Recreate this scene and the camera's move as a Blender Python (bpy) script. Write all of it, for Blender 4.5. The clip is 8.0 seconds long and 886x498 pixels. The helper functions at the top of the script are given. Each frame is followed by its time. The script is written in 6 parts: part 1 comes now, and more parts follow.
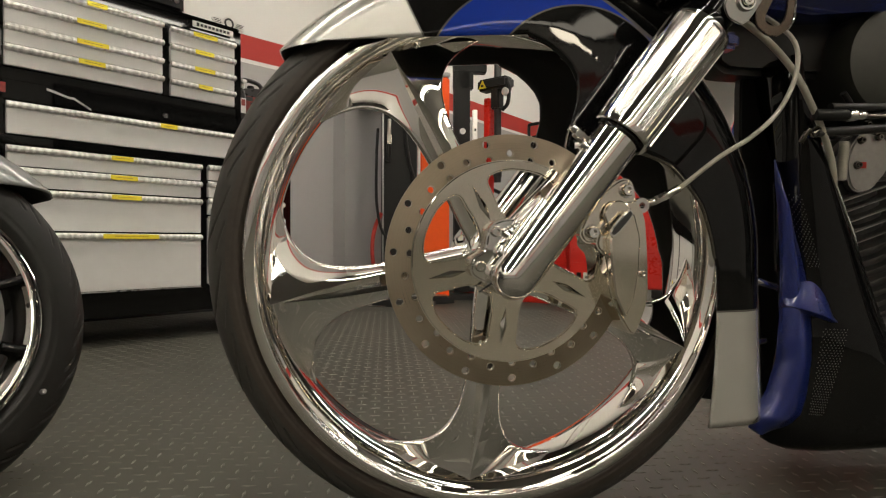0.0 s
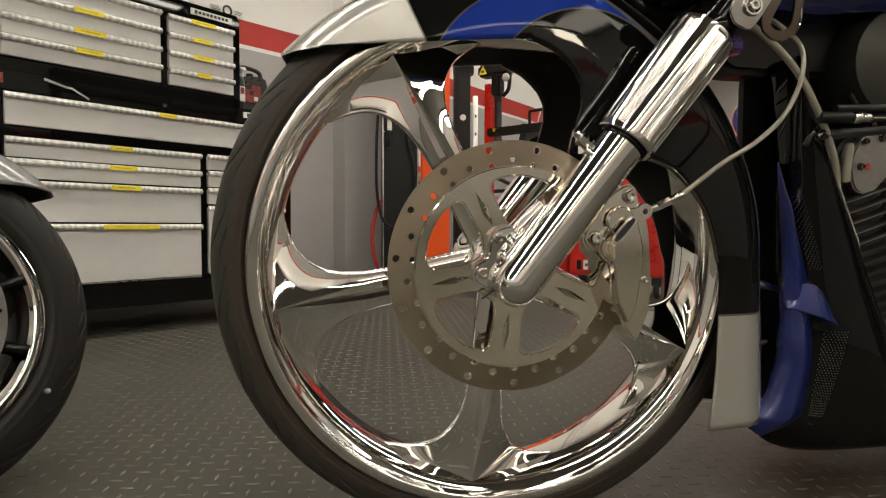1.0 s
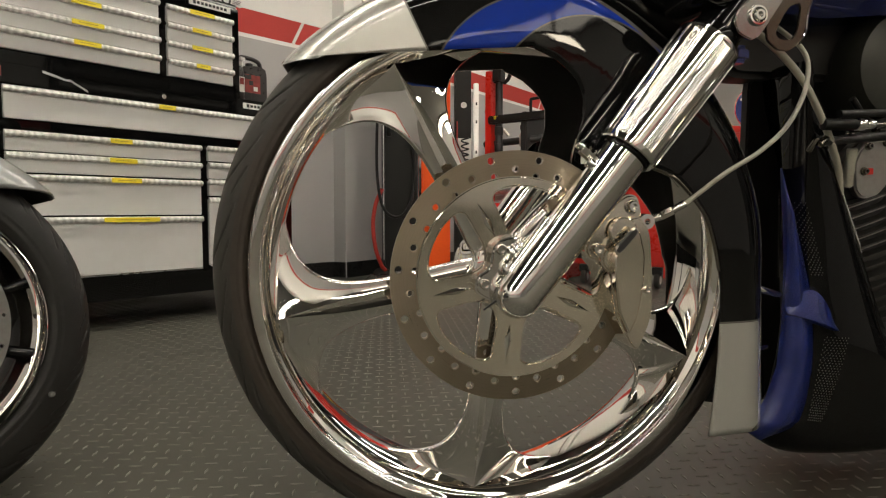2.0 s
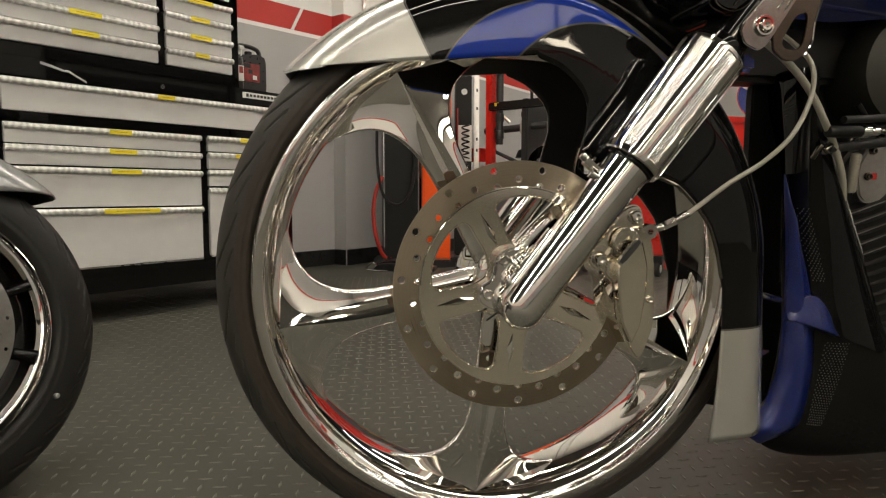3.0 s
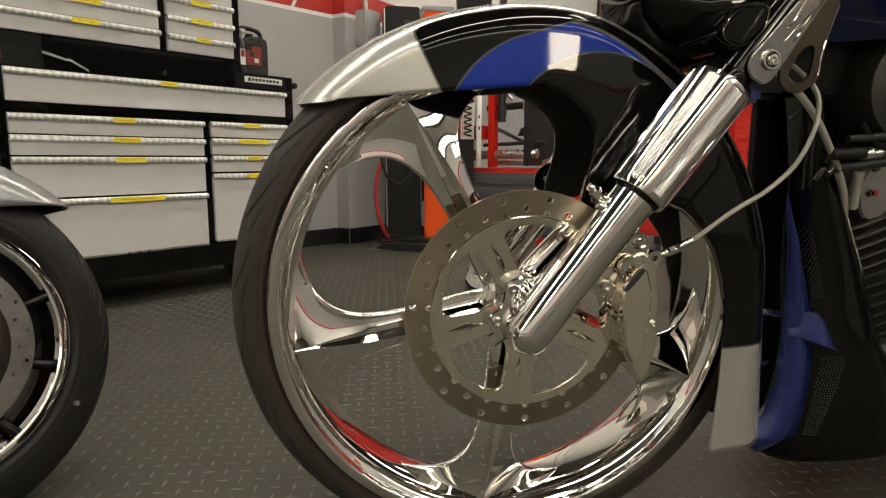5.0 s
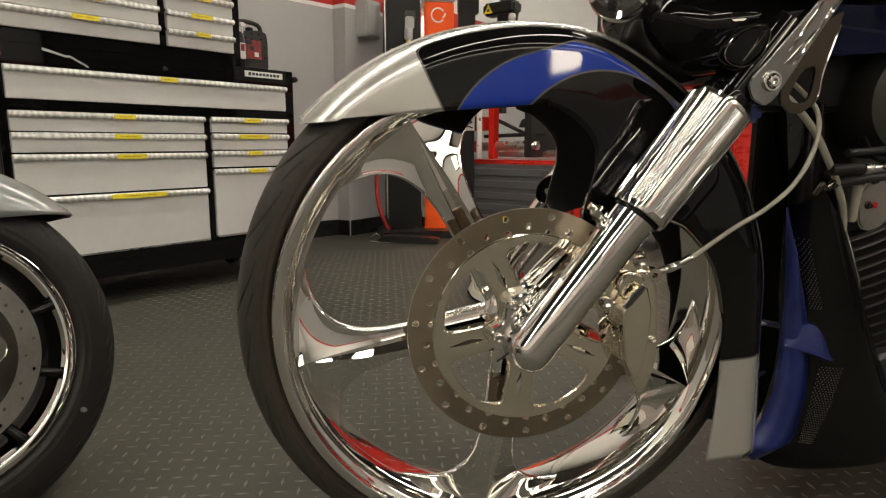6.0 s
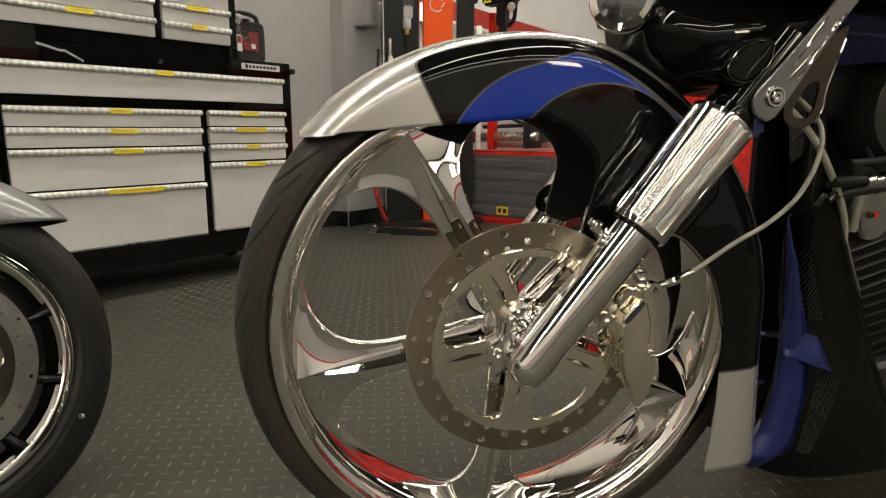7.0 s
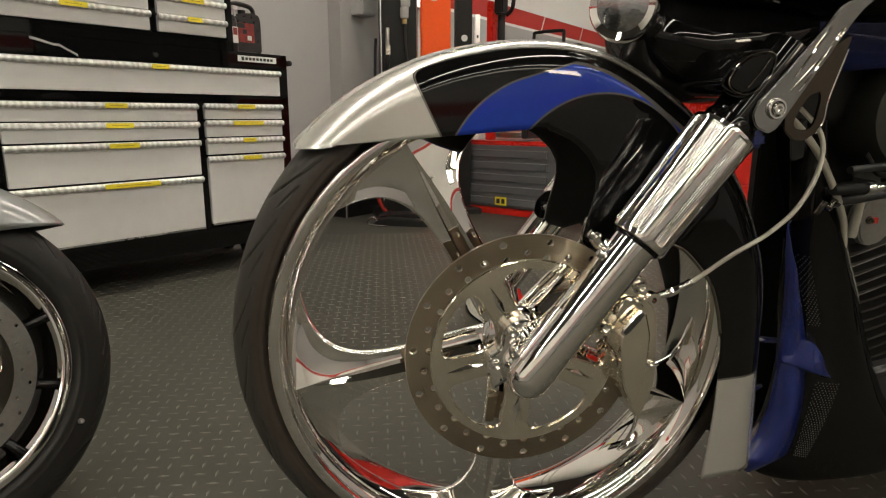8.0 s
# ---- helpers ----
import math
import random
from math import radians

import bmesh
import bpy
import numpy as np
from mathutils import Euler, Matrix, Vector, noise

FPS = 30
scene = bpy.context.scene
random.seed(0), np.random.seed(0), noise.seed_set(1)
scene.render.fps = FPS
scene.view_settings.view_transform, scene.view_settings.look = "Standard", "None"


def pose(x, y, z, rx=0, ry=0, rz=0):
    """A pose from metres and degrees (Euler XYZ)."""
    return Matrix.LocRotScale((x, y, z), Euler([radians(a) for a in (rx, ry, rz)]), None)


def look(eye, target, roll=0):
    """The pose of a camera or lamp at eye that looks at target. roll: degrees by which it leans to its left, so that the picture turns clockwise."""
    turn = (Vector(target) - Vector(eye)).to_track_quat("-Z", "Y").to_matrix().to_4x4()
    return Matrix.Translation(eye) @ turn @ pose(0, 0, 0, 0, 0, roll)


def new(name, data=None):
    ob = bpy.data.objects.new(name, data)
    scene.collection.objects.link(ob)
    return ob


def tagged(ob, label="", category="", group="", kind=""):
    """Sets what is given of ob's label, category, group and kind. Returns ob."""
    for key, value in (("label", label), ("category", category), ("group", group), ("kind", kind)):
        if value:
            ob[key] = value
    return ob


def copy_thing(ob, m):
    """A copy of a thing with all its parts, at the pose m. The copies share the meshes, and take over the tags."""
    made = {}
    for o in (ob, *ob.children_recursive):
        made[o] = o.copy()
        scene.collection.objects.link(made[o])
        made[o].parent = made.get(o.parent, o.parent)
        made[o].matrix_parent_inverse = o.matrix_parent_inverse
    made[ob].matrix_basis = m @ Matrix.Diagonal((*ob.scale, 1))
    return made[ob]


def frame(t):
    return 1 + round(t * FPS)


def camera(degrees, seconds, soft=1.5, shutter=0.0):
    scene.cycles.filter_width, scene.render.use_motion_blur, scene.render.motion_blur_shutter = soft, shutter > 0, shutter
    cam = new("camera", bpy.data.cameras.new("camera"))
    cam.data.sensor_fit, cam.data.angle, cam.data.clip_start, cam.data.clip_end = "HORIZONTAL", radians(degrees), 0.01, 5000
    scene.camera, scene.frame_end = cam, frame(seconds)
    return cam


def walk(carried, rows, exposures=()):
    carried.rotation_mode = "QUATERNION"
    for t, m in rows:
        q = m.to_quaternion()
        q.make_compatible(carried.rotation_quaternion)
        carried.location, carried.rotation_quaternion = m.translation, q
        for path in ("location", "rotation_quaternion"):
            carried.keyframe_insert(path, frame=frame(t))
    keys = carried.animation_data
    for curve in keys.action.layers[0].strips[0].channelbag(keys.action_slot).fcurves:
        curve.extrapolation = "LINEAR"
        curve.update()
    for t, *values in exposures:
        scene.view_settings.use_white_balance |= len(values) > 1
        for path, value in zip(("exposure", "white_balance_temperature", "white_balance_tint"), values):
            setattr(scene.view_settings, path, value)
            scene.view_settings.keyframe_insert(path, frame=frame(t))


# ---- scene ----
cam = camera(71.0, 8.0, soft=1.2)
PATH = [
    (0, (-0.045, 0.055, 0.415), (0.069, 2.052, 0.396), 0.1),
    (0.5, (-0.046, 0.056, 0.429), (0.068, 2.052, 0.384), 0.1),
    (1, (-0.049, 0.056, 0.445), (0.066, 2.051, 0.371), 0.1),
    (1.5, (-0.05, 0.057, 0.462), (0.064, 2.051, 0.361), 0.1),
    (2.8, (-0.054, 0.059, 0.508), (0.06, 2.049, 0.338), 0.0),
    (3, (-0.055, 0.06, 0.515), (0.059, 2.048, 0.333), 0.1),
    (3.5, (-0.058, 0.06, 0.533), (0.057, 2.046, 0.326), 0.1),
    (4, (-0.06, 0.057, 0.553), (0.053, 2.04, 0.321), 0.1),
    (4.5, (-0.064, 0.052, 0.574), (0.048, 2.032, 0.314), 0.0),
    (6, (-0.071, 0.046, 0.638), (0.039, 2.016, 0.307), 0.0),
    (6.5, (-0.071, 0.053, 0.658), (0.042, 2.019, 0.306), 0.0),
    (7, (-0.071, 0.059, 0.674), (0.044, 2.02, 0.299), 0.1),
    (7.5, (-0.071, 0.064, 0.689), (0.047, 2.021, 0.292), 0.1),
    (8, (-0.071, 0.069, 0.706), (0.049, 2.021, 0.287), 0.0),
]
walk(cam, [(t, look(eye, target, roll)) for t, eye, target, roll in PATH])

# ---------------------------------------------------------------- light
ROOM = 47.0          # the room's walls stand at this turn to the camera's first view
world = bpy.data.worlds.new("shop_world")
world.use_nodes = True
world.node_tree.nodes["Background"].inputs[0].default_value = (0.5, 0.52, 0.55, 1)
world.node_tree.nodes["Background"].inputs[1].default_value = 0.05
scene.world = world
LAMP_POWER = 25.0     # glow of the tubes behind the ceiling diffusers
WINDOW_POWER = 6.0   # glow of the panes behind the camera
scene.view_settings.exposure = 0.0


# ---------------------------------------------------------------- materials
class Net:
    """A small writer of node materials."""

    def __init__(self, name):
        self.mat = bpy.data.materials.new(name)
        self.mat.use_nodes = True
        self.t = self.mat.node_tree
        self.b = self.t.nodes["Principled BSDF"]

    def n(self, kind, **values):
        node = self.t.nodes.new(kind)
        for k, v in values.items():
            node.inputs[k].default_value = v
        return node

    def link(self, a, b):
        self.t.links.new(a, b)

    def put(self, socket, v):
        if isinstance(v, (int, float)):
            socket.default_value = v
        elif isinstance(v, tuple):
            socket.default_value = (*v, 1) if len(v) == 3 else v
        else:
            self.link(v, socket)

    def m(self, op, a, b=0.0, c=0.0):
        node = self.t.nodes.new("ShaderNodeMath")
        node.operation = op
        for i, v in enumerate((a, b, c)):
            self.put(node.inputs[i], v)
        return node.outputs[0]

    def mix(self, f, a, b):
        node = self.t.nodes.new("ShaderNodeMix")
        node.data_type = "RGBA"
        self.put(node.inputs[0], f)
        self.put(node.inputs[6], a)
        self.put(node.inputs[7], b)
        return node.outputs[2]

    def coords(self):
        return self.t.nodes.new("ShaderNodeTexCoord").outputs["Object"]

    def noise(self, scale, detail=3.0, rough=0.55, stretch=None):
        node = self.n("ShaderNodeTexNoise", Scale=scale, Detail=detail, Roughness=rough)
        co = self.coords()
        if stretch:
            mp = self.t.nodes.new("ShaderNodeMapping")
            mp.inputs["Scale"].default_value = stretch
            self.link(co, mp.inputs[0])
            co = mp.outputs[0]
        self.link(co, node.inputs["Vector"])
        return node.outputs["Fac"]

    def ramp(self, v, lo, hi, a=0.0, b=1.0):
        node = self.n("ShaderNodeMapRange")
        self.put(node.inputs[0], v)
        for i, x in enumerate((lo, hi, a, b)):
            node.inputs[1 + i].default_value = x
        return node.outputs[0]

    def bump(self, v, strength=0.2, distance=0.002):
        node = self.n("ShaderNodeBump", Strength=strength, Distance=distance)
        self.link(v, node.inputs["Height"])
        self.link(node.outputs[0], self.b.inputs["Normal"])


def surface(name, colour, rough=0.5, metal=0.0, coat=0.0, vary=0.12, grain=60.0, bump=0.0, rvary=0.08, blotch=2.5, stretch=None, dist=0.001, spec=0.5):
    """A surface with grain, large soft stains and uneven gloss."""
    k = Net(name)
    fine = k.noise(grain, 4.0, 0.6, stretch)
    wide = k.noise(blotch, 3.0, 0.6)
    f = k.m("ADD", k.m("MULTIPLY", fine, 0.5), k.m("MULTIPLY", wide, 0.5))
    lo = tuple(c * (1 - vary) for c in colour)
    hi = tuple(min(1.0, c * (1 + vary)) for c in colour)
    k.link(k.mix(k.ramp(f, 0.3, 0.7), lo, hi), k.b.inputs["Base Color"])
    k.link(k.ramp(k.m("ADD", k.m("MULTIPLY", fine, 0.4), k.m("MULTIPLY", wide, 0.6)), 0.3, 0.7, max(0.0, rough - rvary), min(1.0, rough + rvary)), k.b.inputs["Roughness"])
    k.b.inputs["Metallic"].default_value = metal
    k.b.inputs["Coat Weight"].default_value = coat
    k.b.inputs["Coat Roughness"].default_value = 0.03
    k.b.inputs["Coat IOR"].default_value = 1.55
    k.b.inputs["Specular IOR Level"].default_value = spec
    if bump:
        k.bump(fine, bump, dist)
    return k.mat


CHROME = surface("chrome", (0.885, 0.865, 0.83), 0.03, 1.0, vary=0.03, rvary=0.025, grain=30, blotch=6)
SATIN = surface("polished_alloy", (0.87, 0.81, 0.70), 0.10, 1.0, vary=0.05, rvary=0.04)
SMOKED = surface("smoked_chrome", (0.24, 0.22, 0.19), 0.10, 1.0, vary=0.1)
STEEL = surface("bare_steel", (0.50, 0.47, 0.42), 0.3, 1.0, vary=0.12)
ALU = surface("aluminium", (0.72, 0.71, 0.69), 0.32, 1.0, vary=0.1, rvary=0.1, grain=40)
DARKMETAL = surface("dark_metal", (0.05, 0.05, 0.05), 0.4, 0.6, bump=0.1)
RUBBER = surface("tyre_rubber", (0.031, 0.0285, 0.024), 0.58, vary=0.3, grain=120, bump=0.25, blotch=9)
RUBBER2 = surface("dark_tyre_rubber", (0.0115, 0.0108, 0.0095), 0.5, vary=0.3, grain=120, bump=0.2, blotch=9, spec=0.3)
SIDEWALL = surface("tyre_sidewall", (0.034, 0.026, 0.0195), 0.5, vary=0.3, grain=90, bump=0.15, blotch=9)
BLACK = surface("black_gloss_paint", (0.004, 0.004, 0.004), 0.12, coat=0.55, vary=0.3, rvary=0.04, spec=0.0)
BLACKP = surface("black_plastic", (0.010, 0.010, 0.0095), 0.45, vary=0.3, bump=0.1, grain=300, spec=0.25)
POWDER = surface("black_powder_coat", (0.012, 0.012, 0.012), 0.3, coat=0.25, vary=0.3, bump=0.12, grain=250)
BLUE = surface("blue_metallic_paint", (0.005, 0.016, 0.145), 0.28, 0.35, coat=1.0, vary=0.12, grain=900)
SILVER2 = surface("grey_silver_paint", (0.27, 0.275, 0.275), 0.3, 0.5, coat=0.8, vary=0.06, grain=900)
DRAWER = surface("drawer_paint", (0.60, 0.595, 0.58), 0.38, vary=0.05, grain=14, blotch=2.0, rvary=0.06)
LABELINK = surface("faded_label_ink", (0.40, 0.31, 0.03), 0.5)
YELLOW = surface("yellow_label", (0.82, 0.68, 0.03), 0.5, vary=0.1)
WHITE = surface("white_label", (0.72, 0.71, 0.68), 0.5, vary=0.06)
RED = surface("red_enamel", (0.62, 0.02, 0.012), 0.3, coat=0.3, vary=0.12)
ORANGE = surface("orange_enamel", (0.88, 0.105, 0.012), 0.5, vary=0.08, spec=0.25)
GREY = surface("grey_shutter", (0.11, 0.115, 0.12), 0.45, vary=0.12, bump=0.05)
LIGHTGREY = surface("grey_box_paint", (0.38, 0.38, 0.37), 0.45, vary=0.08)
# print, and also the painted-in shade of small slots and holes
INK = surface("dark_ink", (0.02, 0.02, 0.02), 0.5)
HOSE = surface("braided_hose", (0.42, 0.40, 0.33), 0.35, vary=0.2, grain=700, bump=0.5, coat=0.5)
REDHOSE = surface("red_hose", (0.42, 0.03, 0.02), 0.45)
GLASS = surface("lamp_lens", (0.42, 0.43, 0.44), 0.1, 1.0, coat=1.0, vary=0.3, grain=120, bump=0.5)
BROWN = surface("oil_jug_plastic", (0.022, 0.02, 0.02), 0.3, vary=0.2)
CARDRED = surface("label_red", (0.25, 0.03, 0.025), 0.5, vary=0.6, grain=45)
SATINBLACK = surface("satin_black_cover", (0.03, 0.031, 0.025), 0.42, vary=0.2, spec=0.35)
STRAP = surface("brushed_strap", (0.38, 0.38, 0.365), 0.14, 1.0, vary=0.12, grain=300, stretch=(1.0, 1.0, 0.2))
DARKPANEL = surface("dark_door_enamel", (0.03, 0.031, 0.034), 0.4, vary=0.2, blotch=1.2)
GRILLE = surface("grille_sheet", (0.09, 0.085, 0.075), 0.35, vary=0.5, grain=400, spec=0.25)
BRASS = surface("brass", (0.6, 0.45, 0.2), 0.3, 1.0)
CEIL = surface("ceiling_boards", (0.09, 0.088, 0.082), 0.8, vary=0.05, bump=0.2, grain=150)


def glow(name, colour, power):
    k = Net(name)
    k.b.inputs["Base Color"].default_value = (*colour, 1)
    k.b.inputs["Emission Color"].default_value = (*colour, 1)
    k.b.inputs["Emission Strength"].default_value = power
    return k.mat


TUBE = glow("lamp_diffuser", (1.0, 0.93, 0.80), LAMP_POWER)
ADDEDPANE = glow("frosted_pane", (1.0, 0.91, 0.75), 0.65 * WINDOW_POWER)
OLDSTEEL = surface("worn_disc_steel", (0.36, 0.35, 0.33), 0.36, 1.0, vary=0.15, grain=120)
# the gusset's dark brown reflections are put into this base colour
DARKMIRROR = surface("heat_tanned_steel", (0.12, 0.10, 0.08), 0.2, 1.0, vary=0.1, grain=200)
FIN = surface("engine_fin_paint", (0.06, 0.058, 0.054), 0.34, 0.7, vary=0.2, grain=150, bump=0.1)
SUNPANE = glow("sunlit_pane", (1.0, 0.87, 0.66), 4.5 * WINDOW_POWER)


def disc_steel():
    """Ground brake surface: fine rings round the axle."""
    k = Net("ground_brake_steel")
    sep = k.t.nodes.new("ShaderNodeSeparateXYZ")
    k.link(k.coords(), sep.inputs[0])
    x, z = sep.outputs[0], sep.outputs[2]
    r = k.m("SQRT", k.m("ADD", k.m("MULTIPLY", x, x), k.m("MULTIPLY", z, z)))
    ring = k.n("ShaderNodeTexNoise", Scale=900.0, Detail=3.0)
    ring.noise_dimensions = "1D"
    k.link(r, ring.inputs["W"])
    wide = k.noise(14.0)
    f = k.m("ADD", k.m("MULTIPLY", ring.outputs["Fac"], 0.5), k.m("MULTIPLY", wide, 0.5))
    k.link(k.mix(f, (0.27, 0.225, 0.165), (0.46, 0.395, 0.31)), k.b.inputs["Base Color"])
    k.b.inputs["Metallic"].default_value = 1.0
    k.link(k.ramp(f, 0.3, 0.7, 0.26, 0.42), k.b.inputs["Roughness"])
    k.bump(ring.outputs["Fac"], 0.15, 0.0003)
    tan = k.t.nodes.new("ShaderNodeTangent")
    tan.direction_type, tan.axis = "RADIAL", "Y"
    k.link(tan.outputs[0], k.b.inputs["Tangent"])
    k.b.inputs["Anisotropic"].default_value = 0.6
    return k.mat


DISC = disc_steel()


def fender_paint():
    """Silver nose and crown, black flank with a blue sweep, thin grey pinstripes between."""
    k = Net("fender_paint")
    sep = k.t.nodes.new("ShaderNodeSeparateXYZ")
    k.link(k.coords(), sep.inputs[0])
    x, y, z = sep.outputs

    def circle(cx, cz, r):
        a, b = k.m("SUBTRACT", x, cx), k.m("SUBTRACT", z, cz)
        return k.m("SUBTRACT", k.m("SQRT", k.m("ADD", k.m("MULTIPLY", a, a), k.m("MULTIPLY", b, b))), r)

    def step(v):                        # 1 where v > 0, with a soft edge under a millimetre
        return k.ramp(v, -0.0004, 0.0004)

    nose = k.m("SUBTRACT", k.m("ADD", -0.149 + 0.475 * 0.355, k.m("MULTIPLY", z, -0.475)), x)
    crown = k.m("SUBTRACT", y, 0.033)
    tail = k.m("SUBTRACT", -0.071, z)
    silver_d = k.m("SMOOTH_MAX", k.m("SMOOTH_MAX", nose, crown, 0.03), tail, 0.001)
    sweep_l = circle(0.03, 0.22, 0.15)
    top_line = k.m("SUBTRACT", z, k.m("ADD", 0.364 + 0.29 * 0.012, k.m("MULTIPLY", x, 0.29)))
    sweep_l = k.m("MINIMUM", sweep_l, k.m("MAXIMUM", k.m("SUBTRACT", -0.012, x), top_line))
    sweep_r = circle(0.098, 0.208, 0.138)
    ends = k.m("SUBTRACT", 0.225, x)
    flank = k.m("SUBTRACT", 0.0165, y)
    blue_d = k.m("MINIMUM", k.m("MINIMUM", k.m("MINIMUM", k.m("MULTIPLY", sweep_l, -1.0), sweep_r), k.m("MINIMUM", ends, k.m("SUBTRACT", z, 0.21))), flank)
    silver, blue = step(silver_d), step(blue_d)
    line = k.m("MAXIMUM", k.ramp(k.m("ABSOLUTE", silver_d), 0.0009, 0.0015, 1.0, 0.0), k.m("MULTIPLY", k.ramp(k.m("ABSOLUTE", blue_d), 0.0009, 0.0015, 1.0, 0.0), k.m("SUBTRACT", 1.0, silver)))
    flake = k.noise(1200.0, 2.0)
    col = k.mix(blue, (0.004, 0.004, 0.004), k.mix(flake, (0.006, 0.025, 0.25), (0.012, 0.045, 0.34)))
    col = k.mix(silver, col, k.mix(flake, (0.50, 0.49, 0.455), (0.60, 0.585, 0.54)))
    col = k.mix(line, col, (0.10, 0.095, 0.085))
    k.link(col, k.b.inputs["Base Color"])
    k.link(k.m("MULTIPLY", silver, 0.55), k.b.inputs["Metallic"])
    k.b.inputs["Roughness"].default_value = 0.27
    k.b.inputs["Coat Weight"].default_value = 0.75
    k.b.inputs["Coat Roughness"].default_value = 0.05
    k.b.inputs["Coat IOR"].default_value = 1.52
    k.link(k.m("MULTIPLY", silver, 0.5), k.b.inputs["Specular IOR Level"])
    return k.mat


FENDER = fender_paint()


def wall_paint():
    """Grey dado, a red band between white lines, off-white above."""
    k = Net("wall_paint")
    sep = k.t.nodes.new("ShaderNodeSeparateXYZ")
    k.link(k.coords(), sep.inputs[0])
    z = sep.outputs[2]
    wide, fine = k.noise(1.3), k.noise(90.0)
    grey = k.mix(wide, (0.37, 0.36, 0.355), (0.42, 0.41, 0.405))
    white = k.mix(wide, (0.76, 0.75, 0.72), (0.82, 0.81, 0.78))
    red = k.mix(wide, (0.42, 0.022, 0.016), (0.50, 0.03, 0.02))
    col = k.mix(k.ramp(z, 1.549, 1.551), grey, white)
    band = k.m("MULTIPLY", k.ramp(z, 1.574, 1.576), k.ramp(z, 1.724, 1.726, 1.0, 0.0))
    k.link(k.mix(band, col, red), k.b.inputs["Base Color"])
    k.link(k.ramp(fine, 0.3, 0.7, 0.5, 0.62), k.b.inputs["Roughness"])
    k.bump(fine, 0.12, 0.0008)
    return k.mat


WALL = wall_paint()


def floor_mat():
    """Dark grey vinyl with a raised tread, scuffed and dusty."""
    k = Net("tread_floor")
    wide, mid, fine = k.noise(0.8, 4), k.noise(7.0, 4), k.noise(140.0)
    f = k.m("ADD", k.m("MULTIPLY", wide, 0.45), k.m("ADD", k.m("MULTIPLY", mid, 0.3), k.m("MULTIPLY", fine, 0.25)))
    k.link(k.mix(k.ramp(f, 0.35, 0.65), (0.037, 0.0358, 0.0285), (0.078, 0.0748, 0.0590)), k.b.inputs["Base Color"])
    k.link(k.ramp(f, 0.35, 0.65, 0.5, 0.64), k.b.inputs["Roughness"])
    k.b.inputs["Specular IOR Level"].default_value = 0.35
    k.bump(fine, 0.15, 0.0006)
    return k.mat


FLOOR = floor_mat()
# paler than the floor: the highlights on the bars are put into their colour
TREAD = surface("worn_tread", (0.105, 0.100, 0.082), 0.40, vary=0.5, grain=60)


# ---------------------------------------------------------------- mesh helpers
def finish(bm, name, mat, parent=None, smooth=True, label="", angle=0.6):
    me = bpy.data.meshes.new(name)
    bmesh.ops.recalc_face_normals(bm, faces=bm.faces)
    for f in bm.faces:
        f.smooth = smooth
    for e in bm.edges:
        if len(e.link_faces) == 2 and e.calc_face_angle(0.0) > angle:
            e.smooth = False
    bm.to_mesh(me)
    bm.free()
    for one in mat if isinstance(mat, (list, tuple)) else (mat,):
        me.materials.append(one)
    ob = new(name, me)
    if parent:
        ob.parent = parent
    if label:
        tagged(ob, label)
    return ob


def part(name, bm, mat, parent, label="", smooth=True, angle=0.6):
    return finish(bm, name, mat, parent, smooth, label, angle)


def from_lists(verts, faces):
    bm = bmesh.new()
    vs = [bm.verts.new(v) for v in verts]
    for f in faces:
        try:
            bm.faces.new([vs[i] for i in f])
        except ValueError:
            pass
    return bm


def joined(*parts):
    """Several bmeshes as one."""
    out = bmesh.new()
    for bm in parts:
        tmp = bpy.data.meshes.new("tmp")
        bm.to_mesh(tmp)
        bm.free()
        out.from_mesh(tmp)
        bpy.data.meshes.remove(tmp)
    return out


def lathe(profile, seg=96, closed=False, a0=0.0, a1=360.0):
    """Points (radius, y) turned round the y axis."""
    n, full = len(profile), a1 - a0 >= 360
    steps = seg if full else seg + 1
    verts = []
    for i in range(steps):
        a = radians(a0 + (a1 - a0) * i / seg)
        verts += [(r * math.cos(a), y, r * math.sin(a)) for r, y in profile]
    faces = []
    for i in range(seg):
        j = (i + 1) % steps
        for k in range(n if closed else n - 1):
            l = (k + 1) % n
            faces.append((i * n + k, i * n + l, j * n + l, j * n + k))
    bm = from_lists(verts, faces)
    bmesh.ops.remove_doubles(bm, verts=bm.verts, dist=1e-6)
    return bm


def rounded(points, cut=0.3, times=2):
    """A closed outline with its corners cut round."""
    for _ in range(times):
        out = []
        for a, b in zip(points, points[1:] + points[:1]):
            out.append((a[0] + (b[0] - a[0]) * cut, a[1] + (b[1] - a[1]) * cut))
            out.append((a[0] + (b[0] - a[0]) * (1 - cut), a[1] + (b[1] - a[1]) * (1 - cut)))
        points = out
    return points


